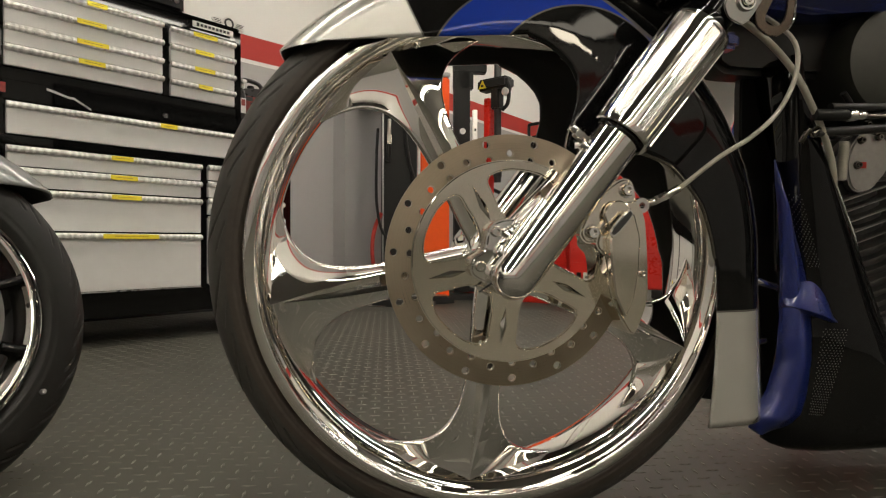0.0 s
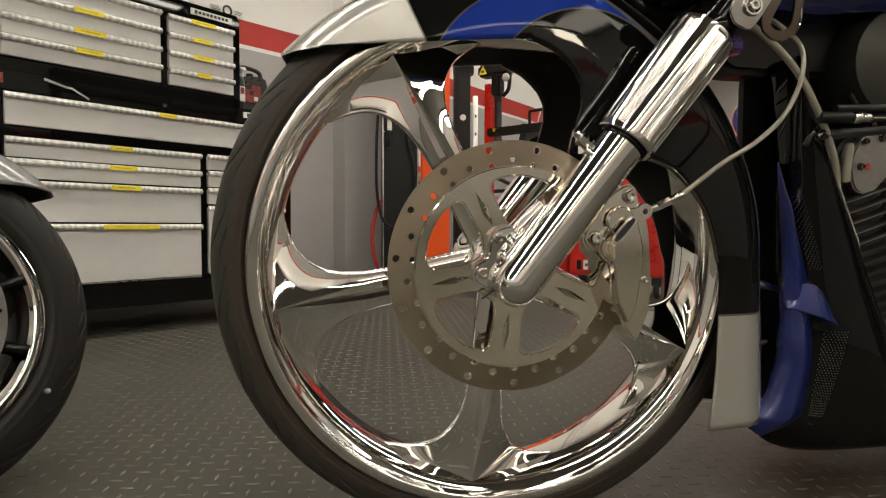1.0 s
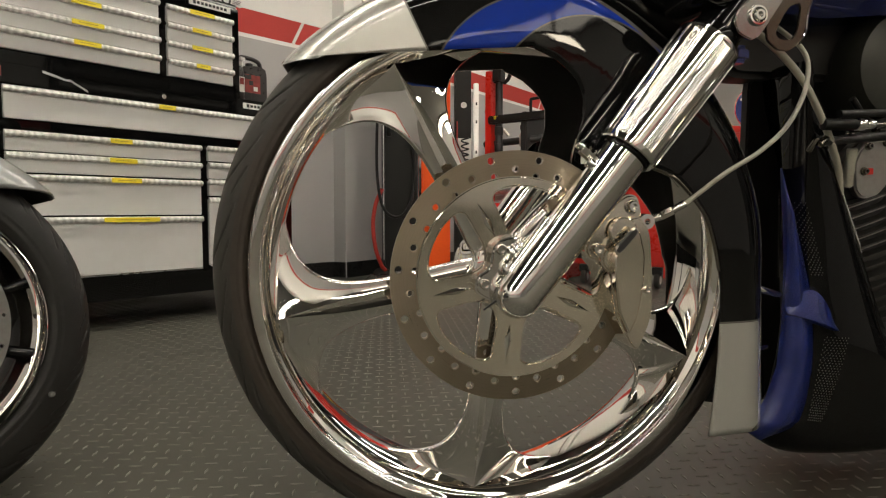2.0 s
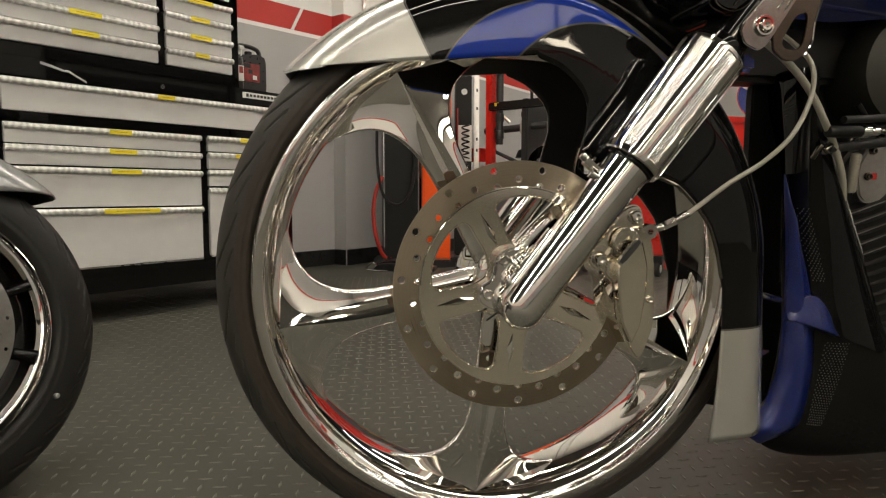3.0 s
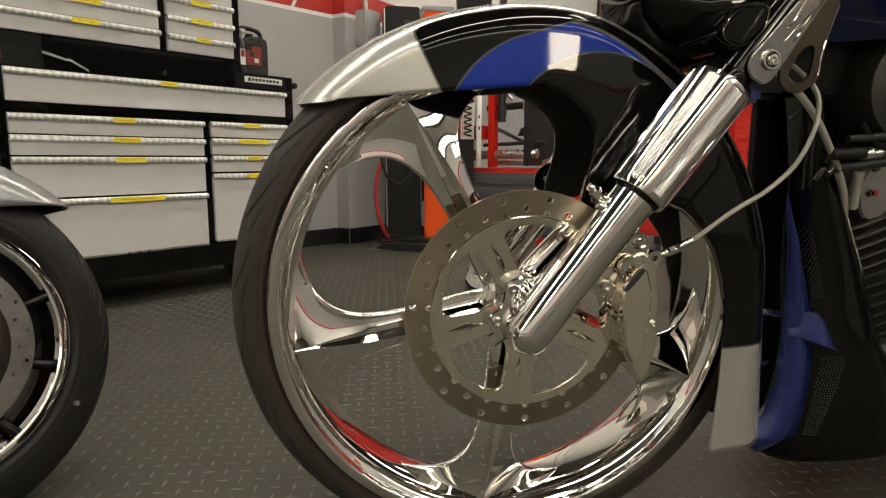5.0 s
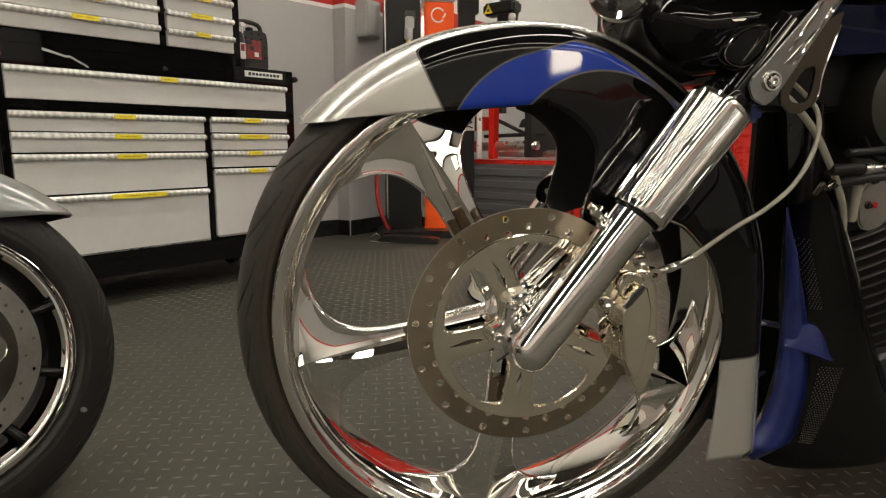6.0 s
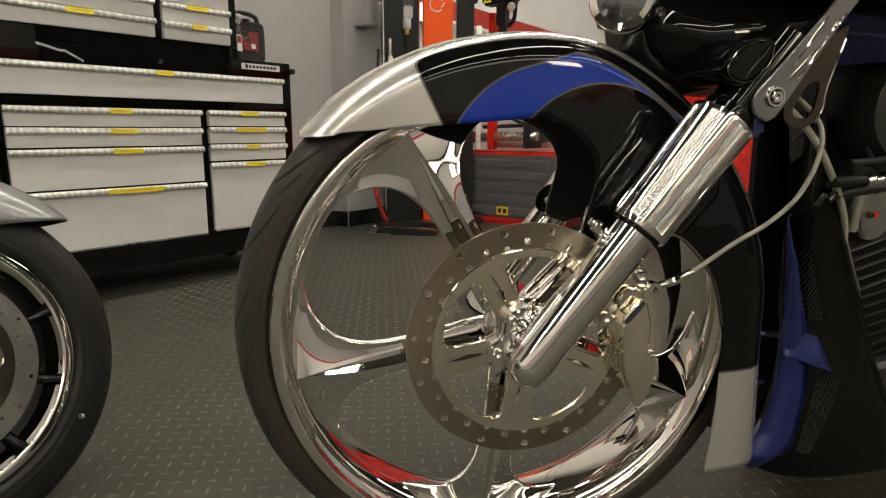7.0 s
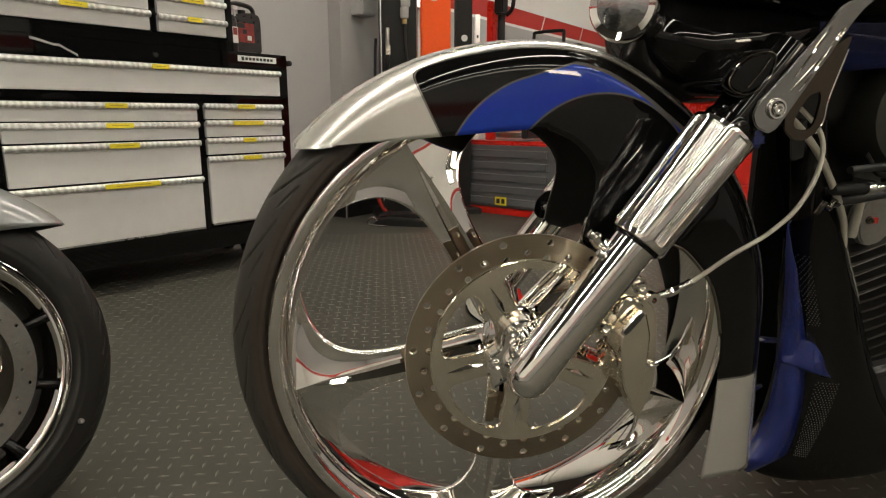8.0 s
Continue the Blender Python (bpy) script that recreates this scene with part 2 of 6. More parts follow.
def prism(outline, y0, y1, bevel=0.0, holes=(), seg=2):
    """An outline in x, z drawn out from y0 to y1."""
    bm = bmesh.new()
    edges = []
    for ring in (outline, *holes):
        vs = [bm.verts.new((x, y0, z)) for x, z in ring]
        edges += [bm.edges.new((a, b)) for a, b in zip(vs, vs[1:] + vs[:1])]
    if holes:
        made = bmesh.ops.triangle_fill(bm, use_beauty=True, edges=edges)
        faces = [g for g in made["geom"] if isinstance(g, bmesh.types.BMFace)]
    else:
        faces = [bm.faces.new([e.verts[0] for e in edges])]
    front = list(bm.edges)
    made = bmesh.ops.extrude_face_region(bm, geom=faces)
    bmesh.ops.translate(bm, verts=[g for g in made["geom"] if isinstance(g, bmesh.types.BMVert)], vec=(0, y1 - y0, 0))
    bmesh.ops.recalc_face_normals(bm, faces=bm.faces)
    if bevel:
        sharp = [e for e in bm.edges if len(e.link_faces) == 2 and abs(e.calc_face_angle(0.0) - math.pi / 2) < 0.35 and abs(e.verts[0].co.y - e.verts[1].co.y) < 1e-6]
        bmesh.ops.bevel(bm, geom=sharp, offset=bevel, segments=seg, affect="EDGES", clamp_overlap=True)
    return bm


def box(cx, cy, cz, sx, sy, sz, bevel=0.0, seg=2):
    bm = bmesh.new()
    bmesh.ops.create_cube(bm, size=1.0)
    for v in bm.verts:
        v.co = (cx + v.co.x * sx, cy + v.co.y * sy, cz + v.co.z * sz)
    if bevel:
        bmesh.ops.bevel(bm, geom=list(bm.edges), offset=bevel, segments=seg, affect="EDGES", clamp_overlap=True)
    return bm


def curve_points(points, per=8):
    """A smooth line through points."""
    p = [Vector(q) for q in points]
    p = [p[0] * 2 - p[1]] + p + [p[-1] * 2 - p[-2]]
    out = []
    for i in range(1, len(p) - 2):
        a, b, c, d = p[i - 1], p[i], p[i + 1], p[i + 2]
        for k in range(per):
            t = k / per
            out.append(0.5 * (2 * b + (c - a) * t + (2 * a - 5 * b + 4 * c - d) * t * t + (3 * b - a - 3 * c + d) * t ** 3))
    return out + [p[-2]]


def tube(points, radius, seg=12, smooth=0):
    """A round bar along points; radius may be a list. smooth: steps of a curve between the points."""
    pts = curve_points(points, smooth) if smooth else [Vector(q) for q in points]
    n = len(pts)
    rad = radius if isinstance(radius, (list, tuple)) else [radius] * n
    if len(rad) != n:
        rad = [rad[min(len(rad) - 1, i * len(rad) // n)] for i in range(n)]
    tan = [(pts[min(i + 1, n - 1)] - pts[max(i - 1, 0)]).normalized() for i in range(n)]
    side = tan[0].orthogonal().normalized()
    verts, faces = [], []
    for i in range(n):
        side = (side - tan[i] * side.dot(tan[i])).normalized()
        up = tan[i].cross(side)
        for k in range(seg):
            a = 2 * math.pi * k / seg
            verts.append(pts[i] + rad[i] * (math.cos(a) * side + math.sin(a) * up))
    for i in range(n - 1):
        for k in range(seg):
            l = (k + 1) % seg
            faces.append((i * seg + k, i * seg + l, (i + 1) * seg + l, (i + 1) * seg + k))
    faces.append(tuple(range(seg))[::-1])
    faces.append(tuple(range((n - 1) * seg, n * seg)))
    return from_lists(verts, faces)


def rod(a, b, r, seg=20, bevel=0.0):
    """A straight round bar with softened ends."""
    a, b = Vector(a), Vector(b)
    d = (b - a).normalized()
    if bevel:
        return tube([a, a + d * bevel * 0.3, a + d * bevel, b - d * bevel, b - d * bevel * 0.3, b], [r - bevel, r - bevel * 0.35, r, r, r - bevel * 0.35, r - bevel], seg)
    return tube([a, b], r, seg)


def bolt(x, y, z, r, depth=0.008, toward=-1):
    """A round socket head in the y direction, with its hex well."""
    prof = [(0.0, y + toward * depth * 0.45), (r * 0.48, y + toward * depth * 0.45), (r * 0.5, y + toward * depth), (r * 0.85, y + toward * depth), (r, y + toward * depth * 0.75), (r, y), (r * 1.35, y), (r * 1.35, y - toward * 0.001), (0.0, y - toward * 0.001)]
    bm = lathe(prof, 16)
    bmesh.ops.translate(bm, verts=bm.verts, vec=(x, 0, z))
    return bm


def empty(name, m, label, category, group=""):
    ob = new(name)
    ob.matrix_world = m
    return tagged(ob, label, category, group)


def turned(deg, x, y, z=0.0):
    """A place on the floor whose x axis runs at deg to the world's."""
    return pose(x, y, z, 0, 0, deg)


def structure(name, bm, mat, label="", smooth=False, parent=None):
    ob = finish(bm, name, mat, parent, smooth)
    return tagged(ob, label, "", "", "structure")


# ---------------------------------------------------------------- the room
HIGH = 3.3
ROOM_M = turned(ROOM, 0, 0)


def wall_piece(name, m, x0, x1, y0, y1, label, paint=None):
    ob = structure(name, box((x0 + x1) / 2, (y0 + y1) / 2, HIGH / 2, x1 - x0, y1 - y0, HIGH), paint or WALL, label)
    ob.matrix_world = m
    return ob


W1, W2 = turned(44, -0.565, 4.53), turned(52, -0.485, 4.452)
wall_piece("wall_north", W1, -9.0, -0.004, 0.0, 0.15, "grey painted shop wall with a red band")
wall_piece("wall_north_east", W2, 0.0, 9.5, 0.0, 0.28, "grey painted wall, red band and off-white above")
wall_piece("wall_east", ROOM_M, 11.2, 11.35, -6.0, 6.0, "grey painted shop wall, red band and off-white above")
wall_piece("wall_west", ROOM_M, -6.15, -6.0, -6.0, 6.0, "grey painted shop wall, red band and off-white above")
wall_piece("wall_south", ROOM_M, -6.2, 11.4, -4.65, -4.5, "grey painted shop wall, red band and off-white above")


def baseboard(m, x0, x1, end=False):
    bm = box((x0 + x1) / 2, -0.006, 0.055, x1 - x0, 0.012, 0.11, 0.003)
    if end:
        bm = joined(bm, box(-0.006, 0.055, 0.055, 0.012, 0.11, 0.109, 0.003))
    ob = structure("baseboard", bm, POWDER, "black rubber baseboard along the wall")
    ob.matrix_world = m


baseboard(W1, -9.0, -0.02)
baseboard(W2, 0.004, 9.5, True)
# white joints that cut the red band into slanted lengths
for m, xs in ((W1, (-2.40, -1.365, -0.335)), (W2, (1.985, 3.02, 4.055, 5.10, 6.13))):
    for x in xs:
        bm = from_lists([(x - 0.012, -0.002, 1.575), (x + 0.012, -0.002, 1.575), (x + 0.092, -0.002, 1.725), (x + 0.068, -0.002, 1.725)], [(0, 1, 2, 3)])
        ob = structure("trim", bm, WHITE, "white slanted joint line across the red band")
        ob.matrix_world = m
floor = structure("floor", box(2.6, 0.6, -0.06, 17.6, 12.0, 0.12), FLOOR, "dark grey vinyl floor with a raised tread")
floor.matrix_world = ROOM_M
ceiling = structure("ceiling", box(2.6, 0.6, HIGH + 0.05, 17.6, 12.0, 0.1), CEIL, "dark boarded ceiling")
ceiling.matrix_world = ROOM_M


def ceiling_light():
    thing = empty("ceiling_light", pose(0, 0, HIGH), "long white fluorescent strip light under the ceiling", "ceiling light", "ceiling lights")
    part("housing", joined(box(0, -0.085, -0.03, 2.40, 0.010, 0.06, 0.003), box(0, 0.085, -0.03, 2.40, 0.010, 0.06, 0.003), box(-1.195, 0, -0.03, 0.010, 0.158, 0.06, 0.003), box(1.195, 0, -0.03, 0.010, 0.158, 0.06, 0.003)), LIGHTGREY, thing)
    part("diffuser", box(0, 0, -0.045, 2.37, 0.152, 0.014, 0.004), TUBE, thing, "glowing white diffuser")
    return thing


light = ceiling_light()
first = True
for ly in (-2.6, -0.3, 2.0):
    for i in range(6):
        m = ROOM_M @ pose(-4.6 + 2.5 * i, ly, HIGH)
        if first:
            light.matrix_world, first = m, False
        else:
            copy_thing(light, m)


def pane_band(name, cx, z0, z1, wide, panes, label, glass):
    """Glowing panes in a steel frame on the wall behind the camera's back."""
    zc, h, p = (z0 + z1) / 2, z1 - z0, wide / panes
    bars = [box(-wide / 2 + p * i, 0, zc, 0.05, 0.06, h, 0.004) for i in range(panes + 1)]
    w = structure(name, joined(box(0, 0, z0 - 0.03, wide + 0.1, 0.10, 0.06, 0.004), box(0, 0, z1 + 0.03, wide + 0.1, 0.06, 0.06, 0.004), *bars), DARKMETAL, label)
    for i in range(panes):
        part("pane", box(-wide / 2 + p * (i + 0.5), 0.0, zc, p - 0.055, 0.012, h - 0.006, 0.002), glass, w, "bright frosted pane")
    w.matrix_world = ROOM_M @ pose(cx, -4.46, 0)


# the long band is an unseen light source, added for fill and chrome streaks
pane_band("window_1", -1.0, 2.86, 3.2, 8.0, 2, "unseen band of glowing panes, added high behind the camera", ADDEDPANE)
pane_band("window_2", -0.92, 2.08, 2.68, 0.60, 1, "small bright window with a dark steel sash", SUNPANE)

def dark_panel(name, cx, wide, high, m):
    """An unseen dark slatted panel in a steel surround, added to darken the chrome's reflections."""
    slats = [box(0, 0, 0.05 + 0.11 * i, wide, 0.030, 0.104, 0.012, 2) for i in range(int(high / 0.11))]
    posts = [box(s * (wide / 2 + 0.06), 0.0, high / 2, 0.11, 0.08, high, 0.006) for s in (-1, 1)]
    d = structure(name, joined(*slats), DARKPANEL, "unseen dark slatted panel that darkens reflections")
    part("door_frame", joined(*posts, box(0, 0, high + 0.16, wide + 0.24, 0.16, 0.30, 0.02)), POWDER, d)
    d.matrix_world = m @ pose(cx, 0, 0)


SOUTH, EAST = ROOM_M @ pose(0, -4.44, 0), ROOM_M @ pose(11.14, 0, 0, 0, 0, 90)
# added out of view, so that the rim and spokes mirror something dark
dark_panel("door_1", 4.6, 2.6, 2.3, SOUTH)
dark_panel("door_2", -1.6, 2.8, 2.3, EAST)

# raised tread of the floor, where the camera passes near
def tread():
    verts, faces = [], []
    step, half, wide, high = 0.0345, 0.0135, 0.0033, 0.0015
    turn = ROOM - 45          # the bars lie at half a right angle to the walls
    ca, sa = math.cos(radians(turn)), math.sin(radians(turn))
    for i in range(-80, 165):
        for j in range(-105, 112):
            lx, ly = i * step, j * step
            cx, cy = lx * ca - ly * sa, lx * sa + ly * ca
            if not (-1.75 < cx < 1.5 and 0.42 < cy < 3.9) or cy < 0.55 * abs(cx) + 0.2:
                continue
            a = radians(turn + (0 if (i + j) % 2 else 90))
            dx, dy = math.cos(a), math.sin(a)
            b = len(verts)
            for u, v, z in ((-half, 0, 0), (0, -wide, 0), (half, 0, 0), (0, wide, 0), (-half * 0.55, 0, high), (half * 0.55, 0, high)):
                verts.append((cx + u * dx - v * dy, cy + u * dy + v * dx, z))
            faces += [(b, b + 1, b + 4), (b + 1, b + 5, b + 4), (b + 1, b + 2, b + 5), (b + 2, b + 3, b + 5), (b + 3, b + 4, b + 5), (b + 3, b, b + 4)]
    me = bpy.data.meshes.new("floor_tread")
    me.from_pydata(verts, [], faces)
    me.materials.append(TREAD)
    ob = new("floor_tread", me)
    return tagged(ob, "raised bars of the dark grey tread floor", "floor tread", "", "stuff")


tread()


# ---------------------------------------------------------------- tool cabinets
CHEST_M = turned(47, -0.86, 2.94)
def bar_material():
    """Drawer pulls of rolled aluminium with a mottled embossed lozenge pattern, paler where it is raised."""
    k = Net("rolled_aluminium")
    sep = k.t.nodes.new("ShaderNodeSeparateXYZ")
    k.link(k.coords(), sep.inputs[0])
    x, _, z = sep.outputs
    wide, fine = k.noise(11.0, 2.0, 0.5), k.noise(160.0)
    u = k.m("ADD", k.m("MULTIPLY", x, 2 * math.pi / 0.052), k.m("MULTIPLY", wide, 9.0))
    v = k.m("MULTIPLY", z, 2 * math.pi / 0.06)
    wave = k.m("MULTIPLY", k.m("SINE", k.m("ADD", u, v)), k.m("SINE", k.m("SUBTRACT", u, v)))
    f = k.ramp(k.m("ADD", k.m("MULTIPLY", wave, 0.5), k.m("MULTIPLY", fine, 0.5)), -0.15, 0.65)
    k.link(k.mix(f, (0.56, 0.555, 0.53), (0.95, 0.94, 0.91)), k.b.inputs["Base Color"])
    k.b.inputs["Metallic"].default_value = 0.55
    k.link(k.ramp(fine, 0.3, 0.7, 0.26, 0.44), k.b.inputs["Roughness"])
    k.bump(f, 0.5, 0.003)
    return k.mat


PULL = bar_material()


def drawer(thing, x0, x1, ztop, zbot, lab):
    """A drawer front with its full-length pull; ztop: the pull's middle; lab: the yellow label's ends."""
    d = part("drawer", box((x0 + x1) / 2, -0.002, (ztop + zbot) / 2 + 0.002, x1 - x0, 0.02, ztop - zbot + 0.004, 0.002), DRAWER, thing)
    prof = [(-0.012, 0.012), (-0.02, 0.010), (-0.026, 0.004), (-0.027, -0.003), (-0.024, -0.009), (-0.018, -0.012), (-0.012, -0.012)]
    verts, faces = [], []
    ends = [x0 - 0.004, x0 - 0.002, x1 + 0.002, x1 + 0.004]
    for e, x in enumerate(ends):
        s = 0.8 if e in (0, 3) else 1.0
        verts += [(x, -0.012 + (y + 0.012) * s, ztop + z * s) for y, z in prof]
    k = len(prof)
    for e in range(3):
        faces += [(e * k + i, e * k + (i + 1) % k, (e + 1) * k + (i + 1) % k, (e + 1) * k + i) for i in range(k)]
    faces += [tuple(range(k)), tuple(range(3 * k, 4 * k))[::-1]]
    part("handle", from_lists(verts, faces), PULL, d, "rolled aluminium pull")
    if lab:
        a, b = lab
        part("label", box((a + b) / 2, -0.0272, ztop - 0.0005, b - a, 0.0022, 0.0185, 0.0005), YELLOW, d, "yellow drawer label")
        part("label_line", box((a + b) / 2, -0.0285, ztop, (b - a) * 0.6, 0.0008, 0.0022), LABELINK, d, "faint unreadable line on the label")
    return d


def plate(thing, x0, x1, z, h=0.026):
    p = part("name_plate", box((x0 + x1) / 2, -0.006, z, x1 - x0, 0.006, h, 0.001), WHITE, thing, "white plate with a dark unreadable mark")
    w = (x1 - x0) * 0.84
    bits = [box(x0 + (x1 - x0) * 0.08 + w * (i + 0.4) / 9, -0.0095, z, w / 9 * 0.7, 0.001, h * (0.45 if i else 0.6)) for i in range(9)]
    part("plate_mark", joined(*bits), INK, p)


def tape_strip(line):
    """A torn, uneven strip along a line on the cabinet's face."""
    rnd = random.Random(4)
    top = [(x, z + 0.0035 + 0.002 * rnd.random()) for x, z in line]
    low = [(x, z - 0.0025 - 0.003 * rnd.random()) for x, z in line]
    return prism(top + low[::-1], -0.0075, -0.0045)


def cabinet_low():
    t = empty("tool_cabinet", CHEST_M, "black rolling tool cabinet with pale grey drawers", "tool cabinet")
    x0, x1 = -0.89, 0.34
    part("body", joined(box((x0 + x1) / 2, 0.29, 0.585, x1 - x0, 0.56, 0.80, 0.006), box((x0 + x1) / 2, 0.29, 0.164, x1 - x0 - 0.01, 0.56, 0.09, 0.004)), BLACK, t)
    # frame strips between the drawers
    for a, b, c, d in ((x0, -0.868, 0.205, 0.985), (0.297, x1, 0.205, 0.985), (-0.135, -0.110, 0.205, 0.775), (x0, x1, 0.918, 0.985), (x0, x1, 0.765, 0.792), (x0, x1, 0.19, 0.218)):
        part("frame_strip", box((a + b) / 2, 0.003, (c + d) / 2, b - a - 0.001, 0.014, d - c, 0.002), BLACK, t)
    drawer(t, -0.86, 0.288, 0.899, 0.797, (-0.324, -0.254))
    for z, zb, lab in ((0.745, 0.686, (-0.518, -0.435)), (0.67, 0.611, (-0.522, -0.418)), (0.593, 0.457, (-0.518, -0.403)), (0.439, 0.226, (-0.55, -0.333))):
        drawer(t, -0.86, -0.141, z, zb, lab)
    for z, zb, lab in ((0.747, 0.692, (0.047, 0.136)), (0.675, 0.616, (0.021, 0.176)), (0.60, 0.54, (0.064, 0.133)), (0.521, 0.234, (0.062, 0.157))):
        drawer(t, -0.104, 0.29, z, zb, lab)
    plate(t, 0.076, 0.278, 0.957)
    part("lock", joined(lathe([(0.0, -0.010), (0.009, -0.010), (0.011, -0.006), (0.011, 0.0)], 20)), CHROME, t).location = (-0.294, 0, 0.945)
    part("tape", tape_strip([(-0.735, 0.973), (-0.70, 0.965), (-0.66, 0.953), (-0.645, 0.955), (-0.625, 0.943), (-0.60, 0.930), (-0.585, 0.921)]), LIGHTGREY, t, "torn silver tape")
    part("sticker", box(-0.872, -0.007, 0.955, 0.02, 0.003, 0.035), CARDRED, t, "small red sticker")
    part("edge_strip", box(-0.5, -0.0105, 0.2225, 0.72, 0.004, 0.004), ALU, t, "bright lower drawer edge")
    part("edge_strip", box(0.093, -0.0105, 0.2305, 0.39, 0.004, 0.004), ALU, t, "bright lower drawer edge")
    part("push_bar", joined(rod((x1, 0.06, 0.955), (x1 + 0.05, 0.06, 0.955), 0.008, 12), rod((x1 + 0.045, 0.03, 0.955), (x1 + 0.045, 0.5, 0.955), 0.0135, 14, 0.003)), BLACKP, t)
    for x in (-0.80, 0.25):
        for y in (0.27, 0.48):
            c = part("caster", joined(box(x, y, 0.125, 0.075, 0.09, 0.05, 0.004), box(x - 0.026, y, 0.085, 0.005, 0.05, 0.08, 0.001), box(x + 0.026, y, 0.085, 0.005, 0.05, 0.08, 0.001)), POWDER, t)
            wheel = rod((x - 0.02, y, 0.06), (x + 0.02, y, 0.06), 0.06, 24, 0.006)
            part("wheel", wheel, RUBBER, c)
    return t


def cabinet_top():
    t = empty("top_chest", CHEST_M @ pose(0, 0, 0.987), "black top tool chest with pale grey drawers on the cabinet", "tool chest")
    x0, x1, h = -0.89, 0.07, 0.40
    part("body", box((x0 + x1) / 2, 0.25, h / 2, x1 - x0, 0.46, h, 0.006), BLACK, t)
    part("lid", joined(box((x0 + x1) / 2, 0.25, h + 0.012, x1 - x0, 0.46, 0.02, 0.005)), BLACK, t)
    for a, b, c, d in ((x0, -0.868, 0.0, h), (0.038, x1, 0.0, h), (-0.297, -0.275, 0.045, 0.35), (x0, x1, 0.0, 0.044), (x0, x1, 0.352, h)):
        part("frame_strip", box((a + b) / 2, 0.015, (c + d) / 2, b - a - 0.001, 0.014, d - c, 0.002), BLACK, t)
    for z, zb, lab in ((1.325, 1.262, (-0.60, -0.527)), (1.25, 1.187, (-0.635, -0.53)), (1.174, 1.114, (-0.635, -0.522)), (1.10, 1.038, (-0.63, -0.535))):
        drawer(t, -0.862, -0.303, z - 0.987, zb - 0.987, lab).location = (0, 0.012, 0)
    for z, zb, lab in ((1.319, 1.258, (-0.174, -0.062)), (1.244, 1.183, (-0.165, -0.078)), (1.17, 1.109, (-0.168, -0.073)), (1.096, 1.038, (-0.15, -0.086))):
        drawer(t, -0.268, 0.032, z - 0.987, zb - 0.987, lab).location = (0, 0.012, 0)
    plate(t, -0.174, 0.02, 0.378)
    return t


cabinet_low()
cabinet_top()


def jug(m):
    t = empty("oil_jug", m, "dark plastic oil jug with a worn red label", "jug")
    outline = rounded([(-0.075, 0.0), (0.075, 0.0), (0.075, 0.15), (0.068, 0.178), (0.03, 0.188), (-0.075, 0.172)], 0.12, 2)
    part("body", prism(outline, -0.045, 0.045, 0.012), BROWN, t)
    part("handle", tube([(-0.05, 0, 0.17), (-0.056, 0, 0.205), (-0.038, 0, 0.225), (0.03, 0, 0.222), (0.058, 0, 0.205), (0.062, 0, 0.165)], 0.011, 10, 6), BROWN, t)
    part("label", box(-0.012, -0.046, 0.095, 0.085, 0.003, 0.085, 0.001), CARDRED, t, "worn red and black label")
    for i in range(4):
        part("label_mark", box(-0.045 + 0.024 * i, -0.048, 0.125 - 0.026 * (i % 3), 0.022, 0.001, 0.020), WHITE if i == 2 else INK, t)
    part("cap", lathe([(0.0, 0.2), (0.016, 0.2), (0.018, 0.197), (0.018, 0.18), (0.0, 0.18)], 20), BLACKP, t).rotation_euler = (radians(90), 0, 0)
    t.children[-1].location = (-0.058, 0, 0)
    return t


jug(CHEST_M @ pose(0.20, 0.13, 0.986))


def spray(m):
    t = empty("spray_bottle", m, "small white and black spray bottle on the tool cabinet", "bottle")
    prof = [(0.0, 0.0), (0.022, 0.0), (0.024, 0.004), (0.024, 0.13), (0.02, 0.15), (0.01, 0.162), (0.0, 0.162)]
    bm = lathe(prof, 24)
    bmesh.ops.rotate(bm, verts=bm.verts, cent=(0, 0, 0), matrix=Matrix.Rotation(radians(90), 3, "X"))
    part("body", bm, BROWN, t)
    part("nozzle", joined(box(0, 0, 0.178, 0.02, 0.02, 0.035, 0.004), box(0.0, -0.016, 0.19, 0.03, 0.045, 0.016, 0.004), box(0, -0.03, 0.168, 0.008, 0.006, 0.03, 0.002)), WHITE, t)
    part("label", box(0, -0.0245, 0.075, 0.03, 0.003, 0.07, 0.001), WHITE, t)
    part("label_mark", box(0, -0.0265, 0.09, 0.02, 0.001, 0.03), CARDRED, t)
    return t


spray(CHEST_M @ pose(0.098, 0.06, 0.986))


def wing_sign(m):
    t = empty("winged_badge", m, "white winged badge with a dark ring on the tool chest", "badge")
    part("wing", prism(rounded([(-0.085, 0.012), (-0.05, 0.0), (0.05, 0.0), (0.085, -0.006), (0.078, 0.02), (0.05, 0.028), (-0.05, 0.032), (-0.08, 0.03)], 0.25, 1), -0.004, 0.004, 0.001), WHITE, t)
    part("wing_line", joined(*[box(s * (0.052 + 0.004 * i), -0.0052, 0.008 + 0.007 * i, 0.036, 0.001, 0.0022) for s in (-1, 1) for i in range(3)]), INK, t)
    part("ring", joined(lathe([(0.016, -0.009), (0.024, -0.009), (0.024, -0.005), (0.016, -0.005)], 24, True)), INK, t).location = (0.0, 0, 0.014)
    part("disc", lathe([(0.0, -0.006), (0.028, -0.006), (0.03, -0.004), (0.03, 0.004), (0.0, 0.004)], 28), WHITE, t).location = (0.0, 0, 0.014)
    return t


wing_sign(CHEST_M @ pose(0.03, 0.05, 1.415))


